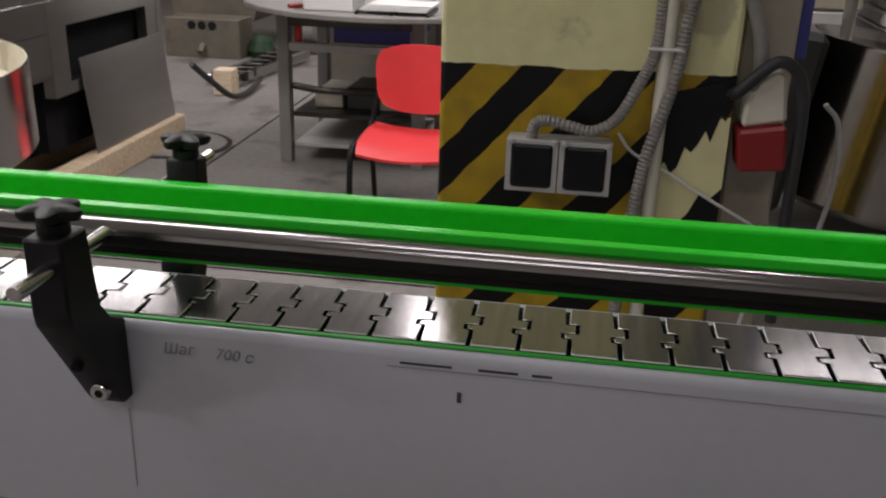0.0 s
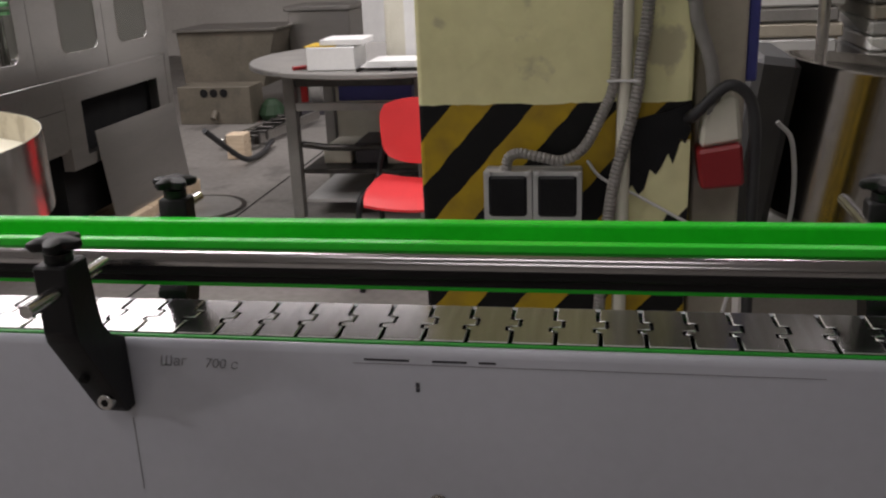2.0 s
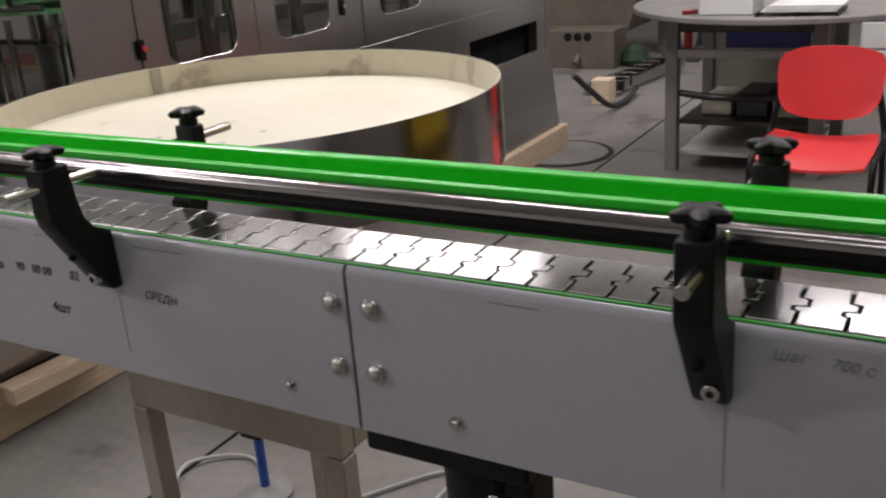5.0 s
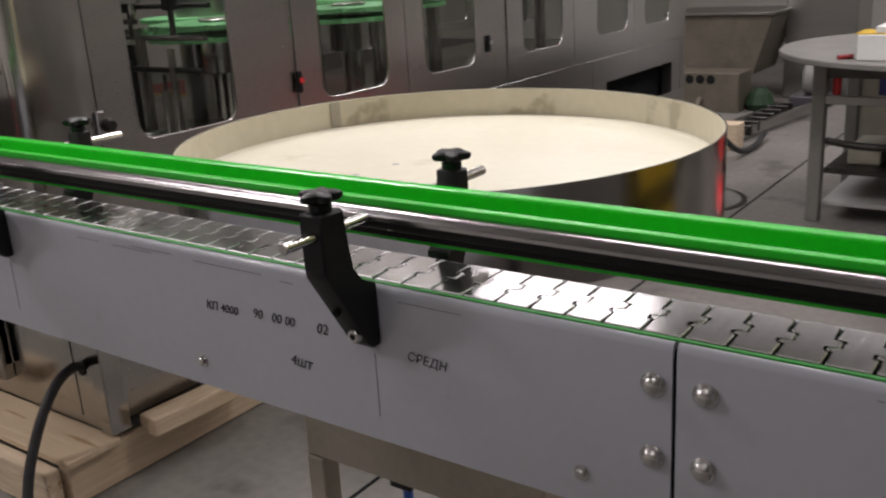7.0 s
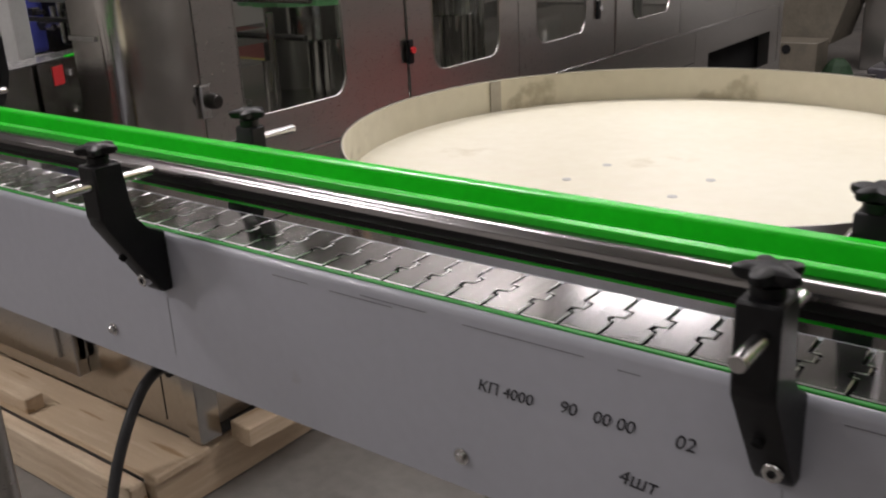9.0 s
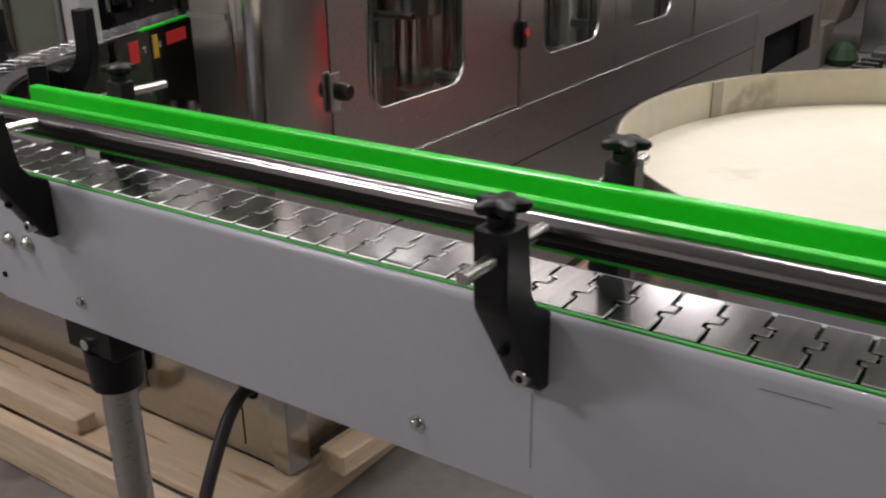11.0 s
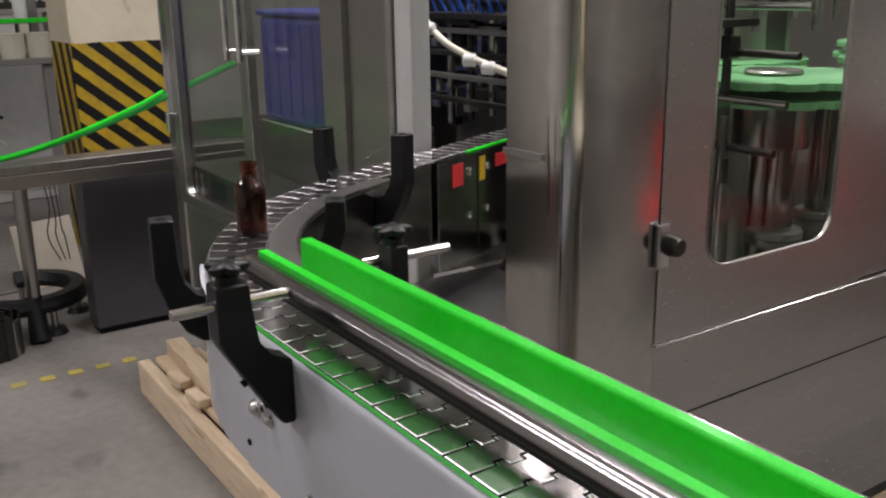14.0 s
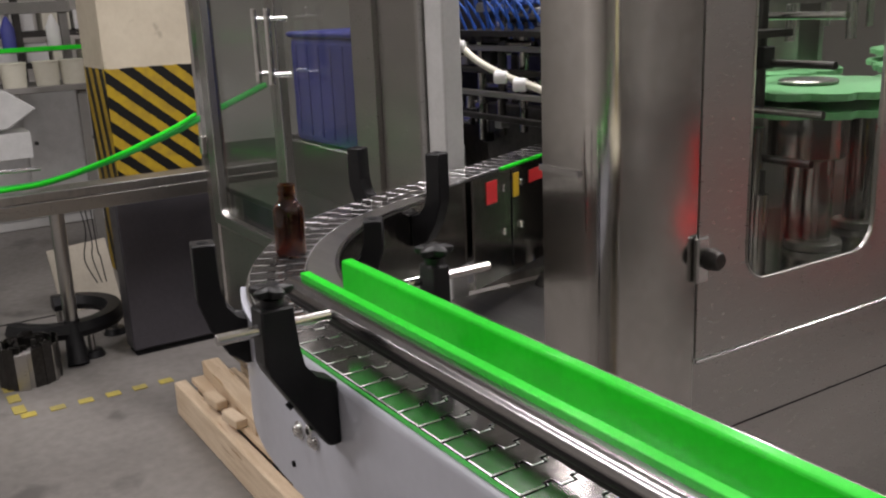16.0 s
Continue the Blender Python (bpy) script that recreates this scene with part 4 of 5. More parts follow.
for x0, x1, h0, h1 in ((-4.28, -3.59, -4.2, -3.622), (-3.586, -2.947, -3.545, -3.062)):
    door = part("door", sheet((x0, 0.82, x1, 2.18), [round_rect(h0, 0.86, h1, 2.1, 0.03, 6)], "y", GY - 0.012, GY + 0.012), STEEL, cab, "stainless door frame with glazed pane")
    part("window_pane", B(h0 - 0.01, GY + 0.013, 0.85, h1 + 0.01, GY + 0.018, 2.11), ACRYLIC, door, "clear guard pane").visible_shadow = False
    part("pane_rim", T([(p[0], GY - 0.014, p[1]) for p in round_rect(h0, 0.86, h1, 2.1, 0.03, 6)], 0.003, 6), ROD, door, "", True)
for hx in (-3.562, -3.463):
    hd = part("door_handle", C((hx, GY - 0.07, 1.385), (hx, GY - 0.07, 1.6), 0.01, seg=14, bev=0.001), ROD, cab, "bright bar door handle", True)
    for z in (1.412, 1.57):
        part("handle_stud", C((hx, GY - 0.012, z), (hx, GY - 0.075, z), 0.008, seg=12), ROD, hd, "", True)
part("cabinet_latch", B(-4.31, GY - 0.035, 1.08, -4.28, GY - 0.012, 1.15, 0.004), ROD, cab)
part("rear_wall", sheet((CX0, 0.3, CX1, 2.2), [round_rect(-4.3, 0.95, -3.7, 2.1, 0.05), round_rect(-3.6, 0.95, -2.8, 2.1, 0.05)], "y", 2.1, 2.12), STEEL, cab)
part("inner_deck", B(CX0, GY + 0.06, 0.92, CX1, 2.1, 0.94), STEEL_H, cab)
tank = thing("blue_tank", (-3.78, 1.15, 0.941), "dark blue plastic tank behind the glazed door", "tank")
part("tank_body", B(-4.06, 1.0, 1.131, -3.5, 1.35, 1.495, 0.02, seg=2), BLUE, tank)
part("tank_lid", B(-4.06, 0.99, 1.495, -3.49, 1.36, 1.515, 0.006), BLUE, tank)
part("tank_stand", B(-4.08, 0.99, 0.941, -3.48, 1.36, 1.13, 0.006), STEEL, tank, "stainless stand under the tank")
for k in range(6):
    part("tank_rib", B(-4.01 + 0.09 * k, 0.994, 1.16, -3.995 + 0.09 * k, 1.001, 1.47, 0.003), BLUE, tank)

# ---- pallet under the machine ----
pallet = thing("pallet", (-3.3, 1.5, 0), "raw pine skid of thick beams under the machine", "pallet")


def beam(p0, p1, w, h, z0, name="beam", parent=None, rough_=0.004):
    p0, p1 = Vector((*p0, 0)), Vector((*p1, 0))
    ln = (p1 - p0).length
    bm = B(-ln / 2, -w / 2, 0, ln / 2, w / 2, h, rough_)
    m = Matrix.Translation((p0 + p1) / 2 + Vector((0, 0, z0))) @ Matrix.Rotation(math.atan2(p1.y - p0.y, p1.x - p0.x), 4, "Z")
    ob = part(name, bm, WOOD, None)
    ob.matrix_basis = m
    ob.parent = parent
    ob.matrix_parent_inverse = Matrix.Translation(-parent.location)
    return ob


beam((-4.48, 0.585), (-2.17, 0.585), 0.05, 0.14, 0.003, parent=pallet)
beam((-4.42, 0.707), (-2.125, 0.707), 0.186, 0.025, 0.144, "board", pallet)
beam((-2.18, 0.625), (-2.18, 3.0), 0.05, 0.14, 0.003, parent=pallet)
beam((-3.3, 0.64), (-3.3, 4.3), 0.08, 0.13, 0.004, parent=pallet)
beam((-4.4, 0.64), (-4.4, 4.3), 0.08, 0.13, 0.004, parent=pallet)
beam((-3.6, 0.645), (-2.75, 0.64), 0.06, 0.05, 0.17, "board", pallet)
beam((-2.09, 0.88), (-2.06, 1.3), 0.085, 0.06, 0.15, "block", pallet)
beam((-4.42, 0.7), (-3.75, 0.66), 0.07, 0.06, 0.17, "board", pallet)
for bxx in (-3.9, -4.1):
    beam((bxx - 0.06, 0.6), (bxx + 0.06, 0.61), 0.045, 0.035, 0.17, "block", pallet)
beam((-2.32, 3.1), (-2.32, 4.75), 0.1, 0.14, 0.003, "beam", pallet)

cable = solo("power_cable", T(smooth_path([(-2.27, 0.82, 0.37), (-2.25, 0.76, 0.395), (-2.22, 0.68, 0.38), (-2.2, 0.6, 0.3), (-2.19, 0.53, 0.17), (-2.15, 0.47, 0.04), (-2.05, 0.4, 0.018), (-1.9, 0.3, 0.017), (-1.6, 0.32, 0.017)], 10), 0.016, 12), RUBBER, "thick black rubber power cable from the machine base", "cable", smooth=True)

# ---- rotary table ----
TX, TY, TR = -0.745, 0.725, 0.505
tub = thing("rotary_table", (TX, TY, 0), "round steel rotary table with cream lined rim", "rotary table")
part("rim", L([(TR, 1.085), (TR + 0.0025, 1.085), (TR + 0.0025, 1.24), (TR, 1.24)], (TX, TY, 0), 96, close=True), MIRROR_STEEL, tub, "bent stainless rim band", True)
part("rim_lining", L([(TR - 0.003, 1.178), (TR - 0.0005, 1.178), (TR - 0.0005, 1.2385), (TR - 0.003, 1.2385)], (TX, TY, 0), 96, close=True), RIM_IN, tub, "stained cream lining inside the rim", True)
part("disc", L([(0.0, 1.16), (TR - 0.003, 1.16), (TR - 0.003, 1.178), (0.0, 1.178)], (TX, TY, 0), 96), TUB_IN, tub, "cream white turning disc", True)
sa = math.atan2(0.914 - TY, -1.187 - TX)
part("rim_seam", B(-0.003, -0.012, 1.179, 0.0, 0.012, 1.2385, 0, m=Matrix.Translation((TX, TY, 0)) @ Matrix.Rotation(sa, 4, "Z") @ Matrix.Translation((TR - 0.004, 0, 0))), BEIGE_PAINT, tub)
for k in range(4):
    a = 0.7 + k * 1.57
    part("disc_screw", C((TX + 0.12 * math.cos(a), TY - 0.12 + 0.07 * math.sin(a), 1.178), (TX + 0.12 * math.cos(a), TY - 0.12 + 0.07 * math.sin(a), 1.1785), 0.007, seg=12), GREY_PL, tub)
FX0, FX1, FY0, FY1 = -0.9, -0.41, 0.46, 0.98
for a, b in (((FX0, FY0), (FX1, FY0)), ((FX0, FY1), (FX1, FY1)), ((FX0, FY0), (FX0, FY1)), ((FX1, FY0), (FX1, FY1))):
    x0, x1, y0, y1 = min(a[0], b[0]), max(a[0], b[0]), min(a[1], b[1]), max(a[1], b[1])
    part("stand_rail", B(x0 - 0.02, y0 - 0.02 if y0 == y1 else y0 + 0.021, 0.64, x1 + 0.02, y1 + 0.02 if y0 == y1 else y1 - 0.021, 0.84, 0.003), BEIGE_PAINT, tub, "beige painted stand frame")
for x in (FX0, FX1):
    for y in (FY0, FY1):
        leg = part("leg", B(x - 0.022, y - 0.022, 0.04, x + 0.022, y + 0.022, 0.638, 0.003), BEIGE_PAINT, tub, "beige square leg")
        part("foot", C((x, y, 0.0), (x, y, 0.04), 0.03, 0.015, 14), BLACK, leg)
part("spindle", C((TX, TY, 0.84), (TX, TY, 1.16), 0.06, seg=24), STEEL, tub, "", True)
part("drive_box", B(TX - 0.15, TY - 0.12, 0.845, TX + 0.15, TY + 0.12, 1.0, 0.006), GREY_PAINT, tub)
foot = thing("levelling_foot", (-1.14, 1.0, 0), "round grey levelling foot with a blue rod", "levelling foot")
part("disc", L([(0.0, 0.0), (0.075, 0.0), (0.078, 0.012), (0.06, 0.024), (0.02, 0.032), (0.0, 0.033)], (-1.14, 1.0, 0), 28), GREY_PAINT, foot, "", True)
part("blue_rod", C((-1.14, 1.0, 0.03), (-1.14, 1.0, 0.2), 0.014, seg=14), BLUE_ROD, foot, "blue plastic rod", True)
part("clamp", B(-1.175, 0.965, 0.2, -1.105, 1.035, 0.27, 0.005), BLACK, foot)
part("tube", C((-1.14, 1.0, 0.26), (-1.14, 1.0, 0.83), 0.02, seg=14), STEEL, foot, "", True)
wire = solo("grey_cable", T(smooth_path([(-1.5, 0.95, 0.01), (-1.35, 0.8, 0.01), (-1.15, 0.78, 0.01), (-1.1, 0.95, 0.012), (-1.3, 1.12, 0.01), (-1.45, 1.0, 0.02), (-1.3, 0.85, 0.022), (-0.95, 1.0, 0.012), (-0.7, 1.3, 0.01), (-0.5, 1.25, 0.01), (-0.45, 1.05, 0.012), (-0.65, 1.05, 0.012), (-0.6, 1.35, 0.014), (-0.2, 1.1, 0.01), (0.3, 0.9, 0.01)], 10), 0.0055, 8), GREY_PL, "loose pale grey cable coiled on the floor", "cable", smooth=True)

# ---- striped column with sockets ----
column = thing("column_1", (0.71, 1.1, 0), "square plastered column, pale yellow above hazard stripes", "column", kind="structure")
part("shaft", B(0.487, 0.855, 0, 0.945, 1.32, HZ, 0.008, seg=2), STRIPES, column)


def socket(x):
    s_ = part("socket_frame", sheet((x, 1.107, x + 0.081, 1.19), [round_rect(x + 0.008, 1.113, x + 0.073, 1.184, 0.006, 3)], "y", 0.807, 0.836), GREY_PL, sockets, "light grey socket surround")
    part("socket_lid", B(x + 0.0085, 0.803, 1.1135, x + 0.0725, 0.84, 1.1835, 0.004), BLACK, s_, "black hinged socket lid")
    for px in (x + 0.004, x + 0.07):
        part("hinge_lug", B(px, 0.801, 1.184, px + 0.008, 0.81, 1.192, 0.001), GREY_PL, s_)


sockets = thing("double_socket", (0.685, 0.83, 1.15), "pair of black-lidded surface sockets on the column", "wall socket")
part("back_box", B(0.603, 0.836, 1.106, 0.767, 0.8545, 1.191, 0.003), GREY_PL, sockets)
socket(0.603)
socket(0.686)

solo("conduit_pipe", C((0.83, 0.838, 0.7), (0.843, 0.838, 2.6), 0.012, seg=16), IVORY, "straight ivory plastic conduit on the column", "conduit", smooth=True)
solo("flexible_conduit", T(smooth_path([(0.822, 0.835, 2.6), (0.826, 0.835, 1.7), (0.822, 0.834, 1.42), (0.818, 0.832, 1.335), (0.8, 0.83, 1.285), (0.77, 0.826, 1.228), (0.735, 0.822, 1.207), (0.7, 0.822, 1.212), (0.665, 0.822, 1.219), (0.645, 0.822, 1.212), (0.64, 0.822, 1.188)], 14), 0.0095, 10, ribs=0.0016), CONDUIT, "grey corrugated conduit curving into the socket", "conduit", smooth=False)
solo("flexible_conduit", T(smooth_path([(0.893, 0.83, 2.6), (0.882, 0.83, 1.7), (0.869, 0.83, 1.456), (0.86, 0.83, 1.378), (0.854, 0.83, 1.315), (0.838, 0.828, 1.242), (0.821, 0.826, 1.175), (0.811, 0.825, 1.106), (0.8, 0.825, 0.98), (0.79, 0.826, 0.8)], 14), 0.0105, 12, ribs=0.002), CONDUIT, "thick grey corrugated conduit running down the column", "conduit", smooth=False)
for z in (1.335, 1.7):
    solo("cable_tie", B(0.805, 0.82, z, 0.86, 0.826, z + 0.004, 0.0008), WHITE_PL, "white cable tie round the conduits", "cable tie")
solo("loose_wire", T(smooth_path([(0.775, 0.85, 1.2), (0.8, 0.848, 1.17), (0.86, 0.846, 1.14), (0.93, 0.848, 1.1), (1.0, 0.86, 1.06), (1.05, 0.9, 1.02)], 8), 0.003, 6), WHITE_PL, "thin white wire hanging along the column", "wire", smooth=True)

# painted remains on the worn corner: pale patches where the stripes have flaked
part("flaked_patch", X([(0.832, 1.184), (0.86, 1.19), (0.9, 1.225), (0.943, 1.235), (0.9435, 1.03), (0.79, 1.03), (0.8, 1.07), (0.825, 1.12)], "y", 0.8515, 0.856), PLASTER, column, "pale patch where the paint has flaked")
part("black_smear", X([(0.9437, 1.297), (0.9437, 1.25), (0.935, 1.228), (0.928, 1.236), (0.916, 1.194), (0.908, 1.212), (0.897, 1.188), (0.889, 1.176), (0.879, 1.184), (0.87, 1.15), (0.861, 1.14), (0.85, 1.158), (0.83, 1.128), (0.814, 1.14), (0.809, 1.155), (0.822, 1.2), (0.835, 1.256), (0.85, 1.268), (0.876, 1.275), (0.91, 1.284)], "y", 0.8505, 0.8555), BLACK, column, "smeared black paint on the worn corner")
part("black_smear", X([(0.875, 1.05), (0.943, 1.05), (0.943, 1.12), (0.925, 1.1), (0.91, 1.108), (0.895, 1.075)], "y", 0.8505, 0.8555), BLACK, column)

# ---- post, plug and cables beside the column ----
post = thing("steel_post", (1.0, 1.0, 0), "beige-grey steel channel with a blue edge beside the column", "post")
part("channel", B(0.952, 0.9, 0, 1.032, 1.0, HZ - 0.01, 0.004), BEIGE_PAINT, post, "beige-grey channel")
part("blue_edge", B(1.033, 0.915, 1.32, 1.052, 1.03, HZ - 0.01, 0.003), BLUE, post, "blue painted edge")
plug = thing("industrial_socket", (1.0, 0.88, 1.15), "grey industrial socket with a dark red cover on the post", "industrial socket")
part("socket_body", X([(0.958, 1.222), (0.96, 1.263), (0.982, 1.287), (0.998, 1.315), (1.014, 1.308), (1.024, 1.234)], "y", 0.838, 0.899, bev=0.006), IVORY, plug)
part("cover", X([(0.961, 1.155), (1.03, 1.162), (1.023, 1.232), (0.952, 1.22)], "y", 0.825, 0.898, bev=0.005), DEEP_RED, plug, "dark red plastic cover")
solo("black_cable", T(smooth_path([(0.938, 0.858, 1.268), (0.942, 0.838, 1.275), (0.954, 0.83, 1.288), (0.979, 0.828, 1.315), (0.998, 0.827, 1.327), (1.018, 0.828, 1.32), (1.034, 0.83, 1.296), (1.043, 0.835, 1.242), (1.046, 0.845, 1.1), (1.05, 0.85, 0.9)], 10), 0.0095, 10), RUBBER, "black cable looping over the socket", "cable", smooth=True)
solo("grey_cable", T(smooth_path([(0.93, 0.842, 2.6), (0.934, 0.842, 1.6), (0.942, 0.845, 1.453), (0.953, 0.85, 1.409), (0.969, 0.852, 1.364), (0.976, 0.855, 1.324), (0.98, 0.865, 1.27)], 10), 0.0115, 10), GREY_PAINT, "grey cable down to the industrial socket", "cable", smooth=True)
solo("white_cable", T(smooth_path([(1.045, 0.85, 1.09), (1.05, 0.86, 1.02), (1.02, 0.88, 0.95), (1.0, 0.9, 0.8)], 8), 0.0035, 6), WHITE_PL, "thin white cable below the industrial socket", "cable", smooth=True)
solo("white_cable", T(smooth_path([(1.082, 0.87, 1.26), (1.11, 0.88, 1.22), (1.12, 0.9, 1.1), (1.09, 0.9, 0.95)], 8), 0.004, 6), GREY_PL, "thin pale cable behind the post", "cable", smooth=True)

# ---- steel kettle and store behind the column ----
KX, KY = 1.585, 2.15
kettle = thing("steel_kettle", (KX, KY, 0.5), "tilted polished steel kettle on a dark stand", "kettle")
tiltm = Matrix.Translation((KX, KY, 0.95)) @ Matrix.Rotation(radians(8), 4, "Y")
bm = L([(0.0, -0.22), (0.28, -0.22), (0.3, -0.2), (0.3, 0.22), (0.305, 0.228), (0.29, 0.23), (0.285, 0.2), (0.0, 0.2)], (0, 0, 0), 48)
bmesh.ops.transform(bm, matrix=tiltm, verts=bm.verts[:])
part("vessel", bm, MIRROR_STEEL, kettle, "polished steel vessel", True)
part("side_guard", B(KX - 0.42, KY - 0.25, 0.7, KX - 0.3, KY + 0.2, 1.19, 0.02, m=Matrix.Translation((KX, KY, 0.95)) @ Matrix.Rotation(radians(8), 4, "Y") @ Matrix.Translation((-KX, -KY, -0.95))), RUBBER, kettle, "near-black side guard")
part("stand", B(KX - 0.4, KY - 0.3, 0.0, KX + 0.4, KY + 0.3, 0.68, 0.01), GREY_PAINT, kettle)
part("stirrer_post", C((KX - 0.15, KY + 0.1, 1.16), (KX - 0.15, KY + 0.1, 1.5), 0.018, seg=12), STEEL, kettle, "", True)
solo("plastic_film", L([(0.0, 0.0), (0.07, 0.03), (0.13, 0.1), (0.2, 0.16), (0.21, 0.25), (0.17, 0.33), (0.24, 0.42), (0.2, 0.5)], (KX + 0.05, KY + 0.05, 1.2), 17), FILM, "crumpled clear plastic film hung over the kettle", "plastic film")
solo("carton", B(KX - 0.02, 3.25, 1.036, KX + 0.12, 3.4, 1.16, 0.004), CARTON, "small brown cardboard carton", "carton")
rack = thing("storage_rack", (2.0, 3.4, 0), "grey steel storage rack loaded with wrapped stacks", "rack")
for x in (1.15, 3.2):
    part("upright", B(x - 0.03, 3.2, 0, x + 0.03, 3.26, 2.4, 0.004), GREY_PAINT, rack)
for k, z in enumerate((0.55, 1.0, 1.45, 1.9)):
    part("shelf", B(1.1, 3.18, z, 3.25, 3.9, z + 0.035, 0.004), STEEL_H, rack)
for k in range(9):
    z = [0.586, 1.036, 1.486][k % 3]
    x = 1.2 + 0.62 * (k // 3)
    st = thing("wrapped_stack", (x + 0.25, 3.5, z), "stack of film-wrapped trays on the rack", "stack", "stacks on the rack")
    for j in range(5):
        part("tray", B(x, 3.22, z + 0.06 * j, x + 0.52 - 0.02 * (j % 2), 3.75, z + 0.055 + 0.06 * j, 0.008), (GREY_PAINT, WHITE_PL, GREY_PL, BEIGE_PAINT)[(j + k) % 4], st)

# ---- round table with papers ----
table = thing("work_table", (-0.6, 5.3, 0), "grey steel work table with a large round top", "table")
part("tabletop", L([(0.0, 0.92), (0.862, 0.92), (0.867, 0.925), (0.867, 0.945), (0.862, 0.95), (0.0, 0.95)], (-0.419, 4.807, 0), 64), GREY_PAINT, table, "round grey sheet steel tabletop", True)
for x, y in ((-1.03, 4.6), (-0.24, 4.6), (-1.03, 5.4), (-0.24, 5.4)):
    part("leg", B(x - 0.035, y - 0.035, 0.0, x + 0.035, y + 0.035, 0.919, 0.004), GREY_PAINT, table)
part("apron", B(-0.99, 4.57, 0.8, -0.28, 4.6, 0.918, 0.003), STEEL_DARK, table)
part("shelf_rail", B(-0.993, 4.565, 0.66, -0.277, 4.6, 0.705, 0.003), GREY_PL, table, "pale shelf rail")
part("cross_bar", T(smooth_path([(-0.99, 4.62, 0.45), (-0.8, 4.62, 0.43), (-0.5, 4.62, 0.435), (-0.28, 4.62, 0.455)], 6), 0.02, 8), STEEL_DARK, table, "dark bowed cross bar", True)
part("shelf", B(-0.99, 4.61, 0.27, -0.28, 5.38, 0.3, 0.003), STEEL_DARK, table, "dark lower shelf")
part("shelf", B(-0.99, 4.61, 0.09, -0.28, 5.38, 0.115, 0.003), GREY_PL, table, "pale bottom shelf")
part("back_panel", B(-0.99, 5.4, 0.12, -0.28, 5.42, 0.91), IVORY, table)
part("drawer", B(-0.74, 4.61, 0.71, -0.3, 5.3, 0.8, 0.004), BLUE, table, "dark blue drawer under the top")
for k in range(3):
    solo("storage_carton", B(-0.9 + 0.2 * k, 4.75, 0.302, -0.73 + 0.2 * k, 5.1, 0.4 + 0.03 * (k % 2), 0.004), IVORY if k != 1 else DARK_BOX, "small carton on the table's lower shelf", "carton", "cartons under the table")
solo("red_bottle", L([(0, 0), (0.022, 0), (0.022, 0.09), (0.01, 0.11), (0.01, 0.13), (0, 0.13)], (-0.95, 4.62, 0.706), 18), RED, "small red bottle on the shelf rail", "bottle", smooth=True)
box = thing("paper_box", (-0.627, 4.22, 0.95), "white carton of papers with a yellow sheet on top", "box")
part("box_body", B(-0.754, 4.103, 0.951, -0.492, 4.356, 1.072, 0.004), WHITE, box)
part("yellow_sheet", B(-0.767, 4.112, 1.073, -0.6, 4.311, 1.078, 0.001), YELLOW, box, "yellow sheet of card")
part("paper_stack", B(-0.681, 4.121, 1.079, -0.447, 4.374, 1.108, 0.002), WHITE, box)
solo("red_marker", C((-0.844, 4.139, 0.962), (-0.79, 4.193, 0.962), 0.012, seg=10), DEEP_RED, "short red marker on the tabletop", "marker")
tray = thing("paper_tray", (-0.302, 4.13, 0.95), "white papers in a wire letter tray", "letter tray")
for k in range(4):
    part("sheet", B(-0.447 + 0.012 * k, 4.04 + 0.006 * k, 0.97 + 0.008 * k, -0.103 + 0.008 * k, 4.311, 0.975 + 0.008 * k, 0.001), WHITE, tray)
for x in (-0.465, -0.284, -0.103):
    part("wire_leg", B(x, 4.022, 0.951, x + 0.01, 4.329, 0.969), STEEL_DARK, tray)
can = thing("canister", (-0.302, 4.537, 0.95), "clear plastic canister with a white label", "canister")
part("canister_body", B(-0.401, 4.428, 0.951, -0.149, 4.627, 1.343, 0.03, seg=2), IVORY, can)
part("label", B(-0.284, 4.423, 0.99, -0.167, 4.428, 1.288), WHITE, can, "white paper label")
solo("white_board", B(-1.05, 6.5, 0.6, -0.3, 6.53, 1.75, 0.004), WHITE_PL, "large white board standing behind the table", "board")
part("board_leg", B(-0.7, 6.54, 0.0, -0.64, 6.6, 1.2), GREY_PAINT, bpy.data.objects["white_board"])

# ---- red chair ----
chair = thing("chair", (-0.075, 3.55, 0), "red plastic shell chair on black tube legs", "chair")


def shell(u0, u1, v0, v1, fn, thick, nu=14, nv=8):
    bm = bmesh.new()
    grid = [[[bm.verts.new(fn(u0 + (u1 - u0) * i / nu, v0 + (v1 - v0) * j / nv, side * thick)) for i in range(nu + 1)] for j in range(nv + 1)] for side in (0, 1)]
    for sd in (0, 1):
        for j in range(nv):
            for i in range(nu):
                bm.faces.new((grid[sd][j][i], grid[sd][j][i + 1], grid[sd][j + 1][i + 1], grid[sd][j + 1][i]))
    rim = [(0, i) for i in range(nu)] + [(j, nu) for j in range(nv)] + [(nv, nu - i) for i in range(nu)] + [(nv - j, 0) for j in range(nv)]
    for a, b in zip(rim, rim[1:] + rim[:1]):
        bm.faces.new((grid[0][a[0]][a[1]], grid[0][b[0]][b[1]], grid[1][b[0]][b[1]], grid[1][a[0]][a[1]]))
    return bm


def seat_fn(u, v, t):
    w = 0.235 - 0.02 * abs(v) ** 3
    return (-0.075 + u * w, 3.55 + v * 0.21, 0.445 + 0.022 * u * u - 0.03 * max(0, -v) ** 3 - t + 0.01 * v)


